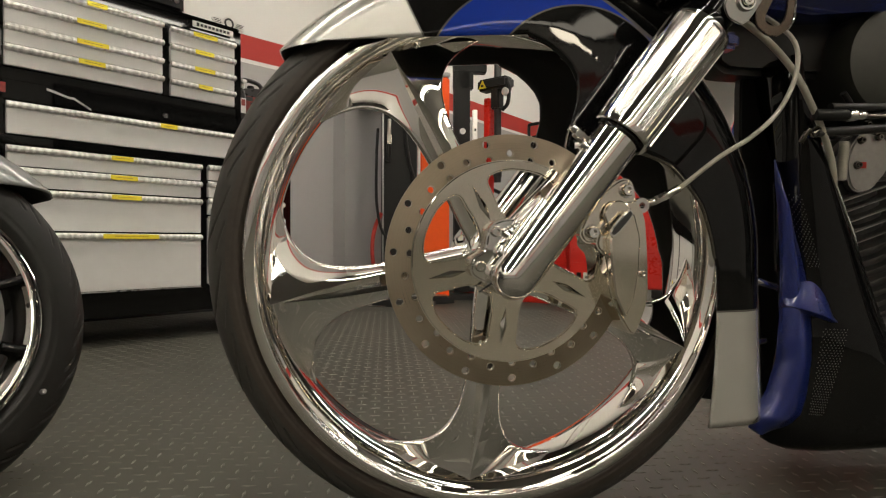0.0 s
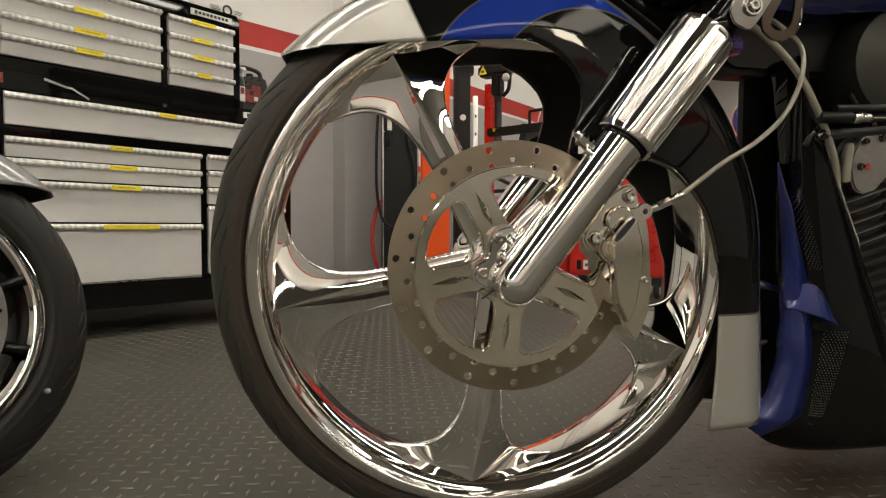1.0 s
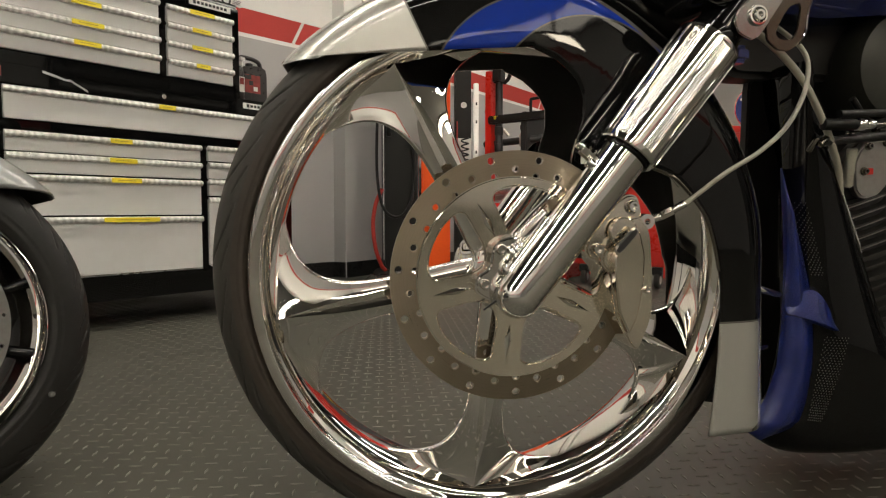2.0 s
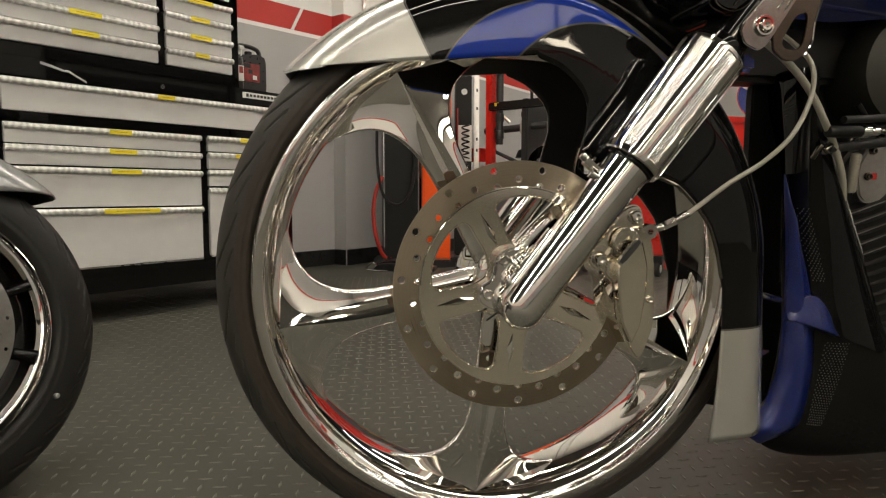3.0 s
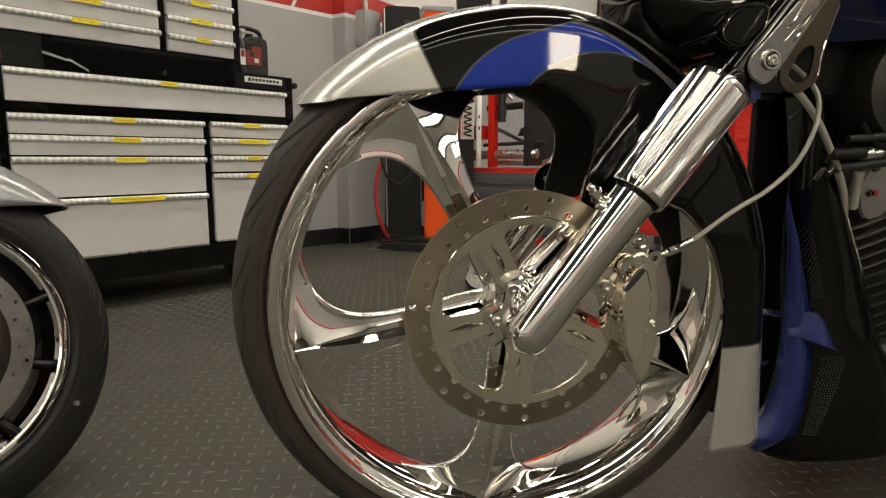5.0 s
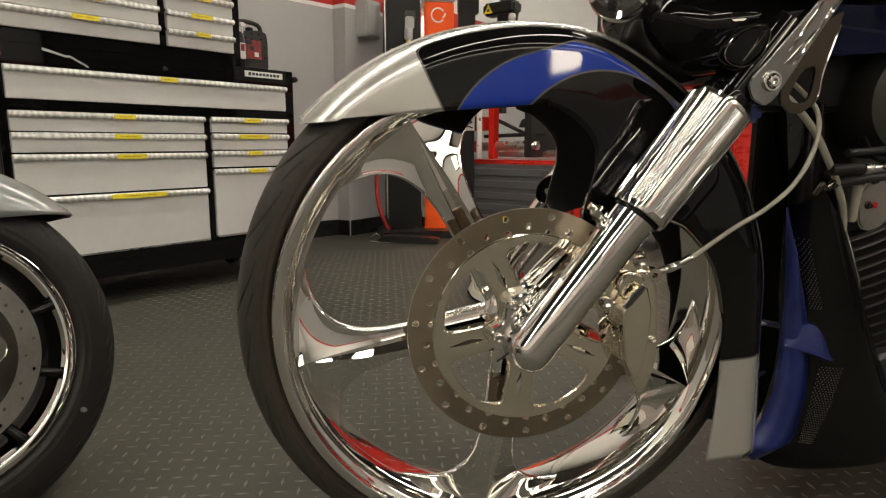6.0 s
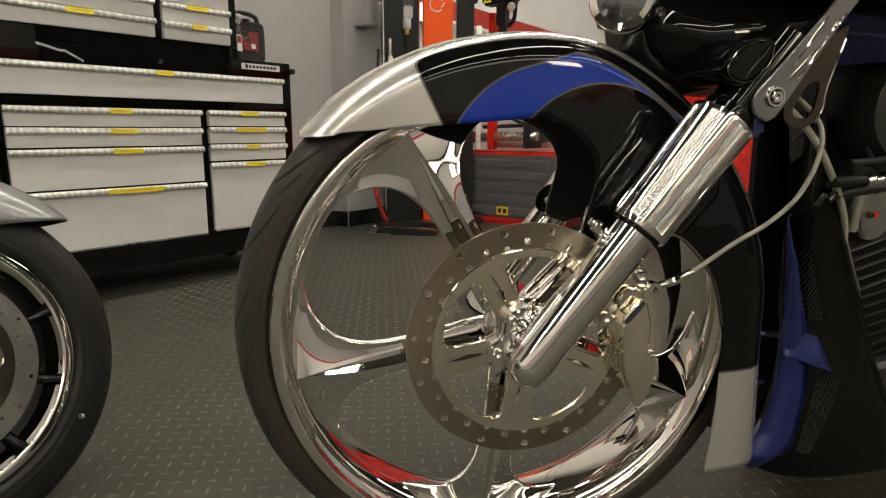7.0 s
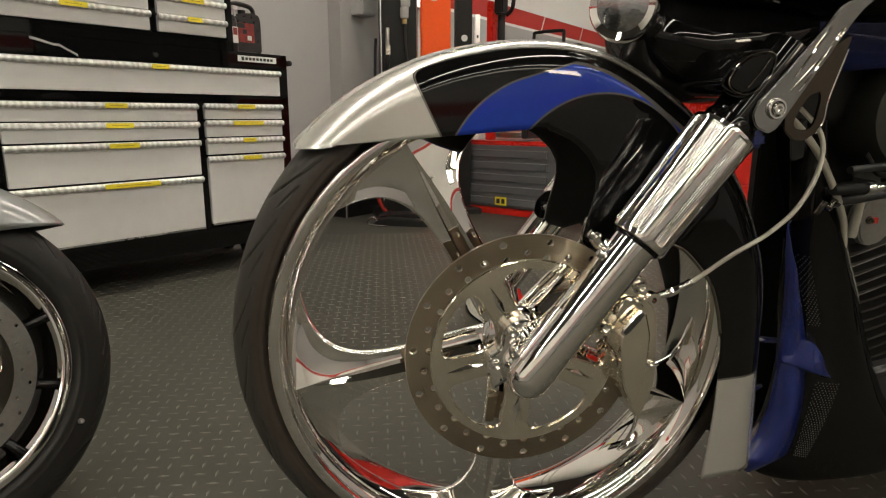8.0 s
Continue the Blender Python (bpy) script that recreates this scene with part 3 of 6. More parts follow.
def case(m):
    t = empty("tool_case", m, "black tool case with a grey latch on the tool chest", "tool case")
    part("shell", joined(box(0, 0, 0.075, 0.24, 0.2, 0.15, 0.02, 3), box(0, -0.004, 0.078, 0.246, 0.2, 0.012, 0.003)), BLACKP, t)
    part("latch", joined(box(-0.02, -0.104, 0.05, 0.16, 0.014, 0.014, 0.005), rod((0.075, -0.11, 0.04), (0.075, -0.095, 0.07), 0.01, 12, 0.002)), LIGHTGREY, t)
    part("handle", tube([(-0.06, 0, 0.145), (-0.055, 0, 0.175), (0.055, 0, 0.175), (0.06, 0, 0.145)], 0.01, 10, 5), BLACKP, t)
    return t


case(CHEST_M @ pose(-0.30, 0.14, 1.409))


# ---------------------------------------------------------------- the near motorcycle: x runs aft, y across, z up, from the axle
YAW, LEAN_IN = radians(6.08), radians(1.79)
AX = Vector((math.cos(YAW), math.sin(YAW), 0.0))
N0 = Vector((-math.sin(YAW), math.cos(YAW), 0.0))
UP = math.cos(LEAN_IN) * Vector((0, 0, 1)) - math.sin(LEAN_IN) * N0
AY = math.cos(LEAN_IN) * N0 + math.sin(LEAN_IN) * Vector((0, 0, 1))
BIKE_M = Matrix(((AX.x, AY.x, UP.x, 0.0935), (AX.y, AY.y, UP.y, 0.8704), (AX.z, AY.z, UP.z, 0.3887), (0, 0, 0, 1)))
bike = empty("motorcycle", BIKE_M, "black, blue and silver touring motorcycle with a large chrome wheel", "motorcycle")
MID = 0.086              # middle of the fork and fender across the bike


def leaning(yaw, lean, x, y, z):
    """A frame whose x runs at yaw over the floor, its upright tipped by lean degrees."""
    ax = Vector((math.cos(radians(yaw)), math.sin(radians(yaw)), 0.0))
    n = Vector((-math.sin(radians(yaw)), math.cos(radians(yaw)), 0.0))
    up = math.cos(radians(lean)) * Vector((0, 0, 1)) - math.sin(radians(lean)) * n
    ay = math.cos(radians(lean)) * n + math.sin(radians(lean)) * Vector((0, 0, 1))
    return Matrix(((ax.x, ay.x, up.x, x), (ax.y, ay.y, up.y, y), (ax.z, ay.z, up.z, z), (0, 0, 0, 1)))


WHEEL_M = BIKE_M.inverted() @ leaning(6.85, 2.58, 0.0897, 0.8631, 0.3913)     # the front wheel is steered in by a hair
WMID = 0.105             # middle of the front tyre across its axle
SPOKES = [-97 + 72 * i for i in range(5)]


def tyre_mesh(R, bead, half, mid, repeats, seg=900, depth=0.005, shoulder=0.0):
    """A tyre round the y axis: long swept grooves, shorter ones between them, a smooth sidewall by the bead."""
    degs = [0, 2, 3.5, 5, 6.2, 7.2] + [8.5 + 1.6 * i for i in range(34)] + [66, 74, 82, 90]
    degs = degs + [180 - d for d in degs[-2::-1]]
    period = 360.0 / repeats
    verts, faces, mats = [], [], []

    def lines(d):                       # angles round the wheel at which grooves cross the profile at d degrees
        out = []
        if 13 < d < 64:
            out.append((float(np.interp(d, [13, 22, 35, 64], [0.0, 5.0, 9.0, 14.0])), min(1, (d - 13) / 3)))
        if 11 < d < 25:
            out.append((7.6 + (d - 12) * 0.46, min(1, (d - 11) / 3, (25 - d) / 3)))
        return out

    prof = []
    for d in degs:
        a = radians(d)
        c, s = math.cos(a), math.sin(a)
        y = mid - half * math.copysign(abs(c) ** 0.75, c)
        r = bead + (R - bead) * s ** 0.62
        e = min(d, 180 - d)
        if e <= 6.2:                    # the sidewall lies a little below the tread's edge
            r, y = r - 0.0006, y + math.copysign(0.0010, mid - y)
        prof.append((r, y, e, d > 90, lines(e - shoulder)))
    prof[0] = (bead - 0.002, mid - half * 0.70, 0, False, [])
    prof[-1] = (bead - 0.002, mid + half * 0.70, 0, True, [])
    for i in range(seg):
        th = 360.0 * i / seg
        ca, sa = math.cos(radians(th)), math.sin(radians(th))
        for r, y, e, far, cuts in prof:
            cut = 0.0
            for at, w in cuts:
                g = (th - at + (0.5 * period if far else 0.0)) % period
                g = min(g, period - g) * 0.0174 * R
                cut = max(cut, w * max(0.0, 1 - (g / 0.0040) ** 2) * 1.5)
            cut = min(1.0, cut)
            rr = r - depth * cut * 0.8
            verts.append((rr * ca, y + math.copysign(depth * cut * 0.6, mid - y) * (1 if e < 50 else 0), rr * sa))
    m = len(prof)
    for i in range(seg):
        j = (i + 1) % seg
        for k in range(m - 1):
            faces.append((i * m + k, i * m + k + 1, j * m + k + 1, j * m + k))
            mats.append(1 if max(prof[k][2], prof[k + 1][2]) < 7 + 1.3 * shoulder else 0)
    me = bpy.data.meshes.new("tyre")
    me.from_pydata(verts, [], faces)
    me.polygons.foreach_set("use_smooth", [True] * len(faces))
    me.polygons.foreach_set("material_index", mats)
    me.materials.append(RUBBER)
    me.materials.append(SIDEWALL)
    return me


tyre = new("tyre", tyre_mesh(0.3944, 0.3435, 0.0597, WMID, 24, 1700, 0.0065, 7))
tyre.parent, tyre.matrix_local = bike, WHEEL_M
tagged(tyre, "low black tyre with long slanted tread grooves")

rim_prof = [(0.3392, 0.052), (0.3431, 0.048), (0.3442, 0.0428), (0.3430, 0.0390), (0.3410, 0.0370), (0.3388, 0.0362), (0.3340, 0.0358), (0.3300, 0.0358), (0.3288, 0.0362), (0.3280, 0.0374), (0.3276, 0.0400), (0.3272, 0.0445), (0.3264, 0.0462), (0.3250, 0.0474), (0.3225, 0.0492), (0.3195, 0.0518), (0.3165, 0.0552), (0.3138, 0.0594), (0.3115, 0.0645), (0.3097, 0.0705), (0.3085, 0.0785), (0.3076, 0.0900), (0.3074, 0.105)]
rim = part("rim", joined(lathe(rim_prof + [(r, 2 * WMID - y) for r, y in rim_prof[-2::-1]], 220)), CHROME, bike, "wide stepped chrome rim", angle=1.2)
rim.matrix_local = WHEEL_M


def eased(r, table, spread=0.012):
    """A table's value at r with its corners rounded."""
    xs, ys = [p[0] for p in table], [p[1] for p in table]
    return sum(float(np.interp(r + spread * (i - 4) / 4, xs, ys)) * (5 - abs(i - 4)) for i in range(9)) / 25


FLARE = [(0.02, 0.0305), (0.08, 0.0285), (0.12, 0.0265), (0.16, 0.0255), (0.19, 0.0268), (0.22, 0.0312), (0.245, 0.0400), (0.265, 0.0530), (0.28, 0.0700), (0.292, 0.0905), (0.301, 0.113), (0.309, 0.134), (0.314, 0.148), (0.34, 0.220)]
GROOVE = [(0.02, 0.0105), (0.15, 0.0110), (0.18, 0.0105), (0.22, 0.0086), (0.26, 0.0054), (0.29, 0.0020), (0.306, 0.0), (0.4, 0.0)]


def spoke_mesh():
    """One trumpet spoke along +x: two flanks like a roof, a spear-shaped groove cut along the ridge."""
    rs = list(np.linspace(0.04, 0.20, 24)) + list(np.linspace(0.204, 0.3225, 52))
    outer = [i / 16 for i in range(17)]
    lip = [(math.sin(radians(15 * i)), 1 - math.cos(radians(15 * i))) for i in range(1, 7)]
    verts, faces, n = [], [], 0
    for side in (0, 1):
        for r in rs:
            full = eased(r, FLARE)
            e = max(0.0, (r - 0.2) / 0.1125)
            sweep = 0.008 * max(0.0, (r - 0.262) / 0.055) ** 2
            crest = 0.049 + 0.013 * e ** 1.6 - sweep      # y along the middle of the face
            cut = max(0.0002, eased(r, GROOVE, 0.02))     # half the groove's width
            flat = full - 0.004

            wd = flat - cut

            def fall(x):                                  # hollow flanks: they drop from the ridge and level out at the edge
                return 0.42 * x * (1 - x / (2.6 * wd))

            cols = [(cut * q, crest + 0.85 * cut * (1 - q)) for q in (0.0, 0.25, 0.5, 0.75)] + [(cut, crest)]
            cols += [(cut + (flat - cut) * q, crest + fall((flat - cut) * q)) for q in outer[1:]]
            edge = crest + fall(flat - cut)               # y where the edge rolls over
            cols += [(flat + 0.004 * s, edge + 0.006 * c) for s, c in lip]
            row = [(-t, y) for t, y in cols[:0:-1]] + cols
            n = len(row)
            for t, y in row:
                if side:
                    y = edge + 0.0075 + 0.034 * (1 - abs(t) / full)
                verts.append((r * math.cos(t / r), y, r * math.sin(t / r)))
    m = len(rs)
    for side in (0, 1):
        o = side * n * m
        for i in range(m - 1):
            for k in range(n - 1):
                faces.append((o + i * n + k, o + i * n + k + 1, o + (i + 1) * n + k + 1, o + (i + 1) * n + k))
    for i in range(m - 1):             # the two edges
        for k in (0, n - 1):
            a, b = i * n + k, (i + 1) * n + k
            faces.append((a, b, b + n * m, a + n * m))
    return from_lists(verts, faces)


one = part("spoke", spoke_mesh(), CHROME, rim, angle=0.32)
for i, a in enumerate(SPOKES):
    ob = one if i == 0 else new("spoke", one.data)
    ob.parent = rim
    ob.rotation_euler = (0, -radians(a), 0)
part("hub", lathe([(0.0, 0.012), (0.040, 0.012), (0.050, 0.018), (0.054, 0.03), (0.05, 0.05), (0.046, 0.086), (0.05, 0.122), (0.054, 0.142), (0.05, 0.154), (0.04, 0.16), (0.0, 0.16)], 64), CHROME, rim)


# brake disc: ground ring with drilled holes on a chrome carrier
def ring(r, n, c=(0.0, 0.0), a0=0.0):
    return [(c[0] + r * math.cos(radians(a0 + 360 * i / n)), c[1] + r * math.sin(radians(a0 + 360 * i / n))) for i in range(n)]


def disc_parts(y):
    holes = []
    for i in range(15):
        a = radians(-88.6 + 24 * i)
        for r, da in ((0.1545, 0.0), (0.1405, 12.0), (0.1335, 0.0)):
            b = a + radians(da)
            holes.append(ring(0.0046 if r > 0.15 else 0.0042, 12, (r * math.cos(b), r * math.sin(b))))
    d = part("brake_disc", prism(ring(0.1647, 120), y - 0.0025, y + 0.0025, 0.0, [ring(0.1230, 90)] + holes), DISC, bike, "drilled brake disc with a brown ground face")
    rims = []
    for hole in holes:
        cx, cz = sum(q[0] for q in hole) / 12, sum(q[1] for q in hole) / 12
        b = lathe([(0.0046, y - 0.0029), (0.0054, y - 0.0029), (0.0054, y - 0.0024), (0.0044, y - 0.0015)], 12, True)
        bmesh.ops.translate(b, verts=b.verts, vec=(cx, 0, cz))
        rims.append(b)
    tagged(part("hole_chamfer", joined(*rims), SATIN, d, "bright chamfers of the drilled holes"), kind="stuff")
    wins = []
    for i in range(5):
        c = SPOKES[i] + 36
        pts = []
        for r, h in ((0.050, 6), (0.058, 15), (0.070, 20.5), (0.085, 22.5), (0.098, 24.0), (0.107, 25.0), (0.1125, 23.5)):
            pts.append((r, c - h))
        pts += [(0.1155, c - 21), (0.118, c - 14), (0.119, c - 6), (0.119, c + 6), (0.118, c + 14), (0.1155, c + 21)]
        for r, h in ((0.1125, 23.5), (0.107, 25.0), (0.098, 24.0), (0.085, 22.5), (0.070, 20.5), (0.058, 15), (0.050, 6)):
            pts.append((r, c + h))
        pts = [(r * math.cos(radians(a)), r * math.sin(radians(a))) for r, a in pts]
        wins.append(rounded(pts, 0.28, 1))
    car = part("carrier", prism(ring(0.1322, 110), y - 0.0075, y - 0.0026, 0.0022, wins, 3), SATIN, d, "polished chrome carrier with five windows")
    for a in SPOKES:
        c, s = math.cos(radians(a)), math.sin(radians(a))
        base = [(0.060, 0.0, 0), (0.082, 0.0050, 0), (0.114, 0.0, 0), (0.082, -0.0050, 0), (0.070, 0.0, 0.0032), (0.092, 0.0, 0.0036)]
        bm = from_lists([(x * c - z * s, y - 0.0072 - h, x * s + z * c) for x, z, h in base], [(0, 1, 4), (1, 5, 4), (1, 2, 5), (2, 3, 5), (3, 4, 5), (3, 0, 4)])
        part("spear", bm, CHROME, d, smooth=False)
    return d


disc_parts(0.0).matrix_local = WHEEL_M
bolts = [bolt(0.036 * math.cos(radians(a + 36)), -0.0076, 0.036 * math.sin(radians(a + 36)), 0.0055, 0.006) for a in SPOKES]
for bm in bolts:
    part("disc_bolt", bm, CHROME, bike).matrix_local = WHEEL_M

# front fork
FD = Vector((0.606, 0.0, 0.795))


def fork_leg(y, far=False):
    a = Vector((-0.012, y, -0.014))
    s = 22
    n = 10
    pts, rad = [], []
    for i in range(n + 1):
        t = i / n * math.pi / 2
        pts.append(a + FD * (-0.029 * math.cos(t)))
        rad.append(max(0.0006, 0.029 * math.sin(t)))
    for d, r in ((0.05, 0.029), (0.2, 0.0295), (0.232, 0.0297)):
        pts.append(a + FD * d)
        rad.append(r)
    leg = part("fork_leg", tube(pts, rad, 40), CHROME, bike, "polished chrome lower fork leg")
    part("collar", rod(a + FD * 0.218, a + FD * 0.225, 0.0325, 36, 0.001), BLACK, leg)
    part("axle_boss", joined(rod((-0.006, y - 0.008, 0.0), (-0.006, y + 0.05, 0.0), 0.024, 28, 0.004), tube([a + FD * 0.02 + Vector((-0.02, 0, 0.012)), a + FD * 0.10 + Vector((-0.02, 0, 0.012))], 0.012, 16)), CHROME, leg)
    # fluted slider cover: ridged panels between deep grooves
    seg = 1080
    rows = [(0.2230, 0.955, 0), (0.2245, 0.99, 0), (0.2280, 1.0, 0), (0.2315, 1.003, 0), (0.2325, 1.003, 1), (0.300, 1.038, 1), (0.3895, 1.078, 1), (0.3905, 1.078, 0), (0.3935, 1.076, 0), (0.3950, 1.066, 0), (0.3952, 1.02, 0)]
    side = Vector((0, 1, 0))
    up = FD.cross(side)
    verts, faces = [], []
    for d, f, cut in rows:
        for k in range(seg):
            ang = 360.0 * k / seg
            d0 = (ang - 187 + 180.0 / 7) % (360.0 / 7) - 180.0 / 7     # seven ribbed panels, a narrow slot midway between them
            q = abs(d0)
            r = 0.0385
            if q < 11.5:
                r -= (0.0013 + 0.00036 * (1 + math.cos(q / 11.5 * math.pi * 5))) * cut
            elif q < 12.3:
                r -= 0.0022 * cut
            elif q > 24.2:
                r -= 0.0022 * min(1.0, (q - 24.2) / 0.6) * cut
            verts.append(a + FD * d + r * f * (math.cos(radians(ang)) * side + math.sin(radians(ang)) * up))
    for i in range(len(rows) - 1):
        for k in range(seg):
            faces.append((i * seg + k, i * seg + (k + 1) % seg, (i + 1) * seg + (k + 1) % seg, (i + 1) * seg + k))
    faces += [tuple(range(seg)), tuple(range((len(rows) - 1) * seg, len(rows) * seg))[::-1]]
    part("fork_cover", from_lists(verts, faces), CHROME, leg, "fluted chrome slider cover", angle=0.45)
    part("fork_tube", rod(a + FD * 0.385, a + FD * 0.52, 0.03, 28), BLACK, leg)
    return leg


fork_leg(-0.052)
fork_leg(2 * MID + 0.052)
part("axle", rod((-0.0, -0.06, 0.0), (-0.0, 0.24, 0.0), 0.0125, 24, 0.002), CHROME, bike)
clamp_ = part("axle_clamp", prism(rounded([(-0.064, -0.012), (-0.048, -0.022), (-0.02, -0.032), (0.005, -0.012), (0.022, 0.03), (-0.004, 0.060), (-0.030, 0.056), (-0.042, 0.044), (-0.045, 0.018), (-0.062, 0.008)], 0.2, 2), -0.034, -0.010, 0.003, seg=3), CHROME, bike, "chrome axle clamp with bolts")
part("clamp_bolt", bolt(-0.051, -0.033, -0.002, 0.0068, 0.008), CHROME, clamp_)
part("clamp_bolt", bolt(-0.031, -0.033, 0.042, 0.0068, 0.008), CHROME, clamp_)
part("axle_cap", lathe([(0.0, -0.052), (0.006, -0.051), (0.0115, -0.0475), (0.015, -0.042), (0.0165, -0.034), (0.0165, -0.030)], 28), CHROME, clamp_).location = (-0.018, 0, 0.015)
# the slot is a dark strip laid on the clamp in place of its shade
part("clamp_slot", box(-0.052, -0.0335, 0.002, 0.022, 0.003, 0.0022), INK, clamp_).rotation_euler = (0, radians(-35), 0)
for i in range(5):
    c = Vector((-0.020, -0.036, 0.036)) + Vector((0.0065, 0, 0.0035)) * i
    part("knurled_ring", rod(c, c + Vector((0.0048, 0, 0.0026)), 0.0098, 20, 0.0012), CHROME, clamp_)
part("fork_bridge", joined(rod((0.058, -0.046, 0.180), (0.080, -0.046, 0.162), 0.0085, 6, 0.001), rod((0.052, -0.046, 0.185), (0.060, -0.046, 0.1785), 0.0055, 14, 0.001), rod((0.060, -0.058, 0.163), (0.074, -0.058, 0.152), 0.006, 14, 0.001), box(0.078, -0.030, 0.166, 0.018, 0.04, 0.018, 0.004)), CHROME, bike, "chrome fender mount at the fork").location = (0.010, 0, -0.010)


# brake caliper
cal = part("caliper", prism(rounded([(0.098, 0.024), (0.114, 0.009), (0.118, -0.041), (0.146, -0.090), (0.156, -0.092), (0.173, -0.047), (0.171, 0.009), (0.166, 0.066), (0.146, 0.088), (0.107, 0.056)], 0.18, 2), -0.042, 0.03, 0.003, seg=3), SATIN, bike, "polished chrome brake caliper")
part("caliper_face", prism(rounded([(0.112, 0.036), (0.114, 0.005), (0.121, -0.039), (0.135, -0.068), (0.146, -0.044), (0.152, -0.005), (0.153, 0.035), (0.144, 0.068)], 0.10, 1), -0.055, -0.041, 0.0038, seg=1), SATIN, cal)
part("caliper_slot", prism(rounded([(0.1085, 0.0425), (0.136, 0.0735), (0.144, 0.064), (0.1165, 0.034)], 0.2, 2), -0.058, -0.053, 0.0015), CHROME, cal)
# dark patch for the shaded inside of the slot, wide enough to cover the chamfer
part("caliper_slot", prism(rounded([(0.1110, 0.0425), (0.136, 0.0703), (0.1405, 0.0645), (0.1168, 0.0375)], 0.2, 1), -0.0588, -0.0578), INK, cal)
part("piston_cap", lathe([(0.0, -0.0445), (0.017, -0.0445), (0.0185, -0.0435), (0.019, -0.042), (0.019, -0.038)], 36), SATIN, cal, angle=0.3).location = (0.128, 0, 0.064)
part("caliper_bracket", prism(rounded([(0.078, 0.042), (0.088, 0.026), (0.104, 0.028), (0.128, 0.066), (0.156, 0.070), (0.157, 0.090), (0.151, 0.110), (0.138, 0.113), (0.120, 0.102), (0.098, 0.078)], 0.22, 2), -0.034, -0.012, 0.003, seg=3), SATIN, cal)
for x, z in ((0.142, 0.0965), (0.096, 0.0415)):
    part("mount_bolt", bolt(x, -0.034, z, 0.0078, 0.009), CHROME, cal)
part("cross_bolt", bolt(0.163, -0.0425, -0.012, 0.0045, 0.005), CHROME, cal)
# brake line and the heavier cable behind it
line = part("brake_line", tube([(0.190, -0.03, 0.086), (0.215, -0.036, 0.100), (0.262, -0.05, 0.140), (0.305, -0.056, 0.168), (0.342, -0.058, 0.203), (0.366, -0.056, 0.25), (0.369, -0.05, 0.292), (0.352, -0.03, 0.325), (0.32, 0.0, 0.36)], 0.0031, 12, 8), HOSE, bike, "braided steel brake line")
part("fitting", joined(rod((0.168, -0.026, 0.078), (0.186, -0.03, 0.084), 0.0055, 12, 0.001), rod((0.184, -0.03, 0.083), (0.200, -0.033, 0.091), 0.0062, 6, 0.001), rod((0.200, -0.033, 0.091), (0.216, -0.036, 0.101), 0.005, 12, 0.001)), CHROME, line)
part("banjo", joined(lathe([(0.004, -0.008), (0.010, -0.008), (0.010, 0.006), (0.004, 0.006)], 20, True)), CHROME, line).location = (0.163, -0.03, 0.077)
part("control_cable", tube([(0.30, 0.01, 0.36), (0.365, 0.0, 0.310), (0.408, 0.0, 0.269), (0.445, 0.010, 0.227), (0.483, 0.030, 0.190), (0.517, 0.050, 0.147), (0.542, 0.075, 0.10), (0.556, 0.12, 0.04)], 0.0050, 12, 8), HOSE, bike, "thick braided control cable")


# front fender
def fender_mesh():
    st = []                                            # crown x, z; inward x, z; depth of the skirt and of the crown
    for k in range(0, 276):
        th = 137.3 - 0.5 * k
        if th < 0:
            break
        a = radians(th)
        R = float(np.interp(th, [0, 25, 45, 75, 100, 138], [0.404, 0.404, 0.408, 0.419, 0.414, 0.416]))
        s, c = math.sin(a), math.cos(a)
        if th > 86:
            e = 0.301 / (s - 0.077 * c)
        else:
            e = float(np.interp(th, [0, 2, 16, 31, 40, 46, 52, 60, 64, 66, 67.5, 70, 73, 76, 80, 86, 87], [0.30, 0.296, 0.286, 0.262, 0.235, 0.20, 0.172, 0.165, 0.168, 0.19, 0.232, 0.258, 0.272, 0.281, 0.291, 0.300, 0.302]))
        st.append((R * c, R * s, -c, -s, max(0.0015, R - e), float(np.interp(th, [20, 60, 80], [0.062, 0.058, 0.040]))))
    for k in range(1, 25):
        z = -0.238 * k / 24
        x = 0.404 + 0.013 * (k / 24)
        st.append((x, z, -1.0, 0.0, x - (0.302 + 0.004 * math.sin(k / 24 * math.pi) - 0.008 * (k / 24) ** 2), 0.062))
    def half_width(d, cd):                              # a round crown down to a crease, a flat flank below it
        if d < cd:
            q = 1 - 0.86 * d / cd
            return 0.0735 * math.sqrt(1 - q * q) / math.sqrt(1 - 0.14 ** 2)
        return 0.0735 + 0.0065 * min(1.0, (d - cd) / 0.06)

    n = 26
    verts, faces = [], []
    for x, z, ix, iz, dep, cd in st:
        row = []
        for i in range(n + 1):
            if i <= 10:                                 # the flank first, from its edge to the crease
                d = dep + (min(dep, cd) - dep) * i / 10
            else:
                d = min(dep, cd) * (1 - (i - 10) / 16) ** 2
            hw = half_width(d, cd)
            row.append((x + ix * d, MID - hw, z + iz * d))
        far = [(p[0], 2 * MID - p[1], p[2]) for p in row[-2::-1]]
        verts += row + far
    m = 2 * n + 1
    for i in range(len(st) - 1):
        for k in range(m - 1):
            faces.append((i * m + k, i * m + k + 1, (i + 1) * m + k + 1, (i + 1) * m + k))
    return from_lists(verts, faces)


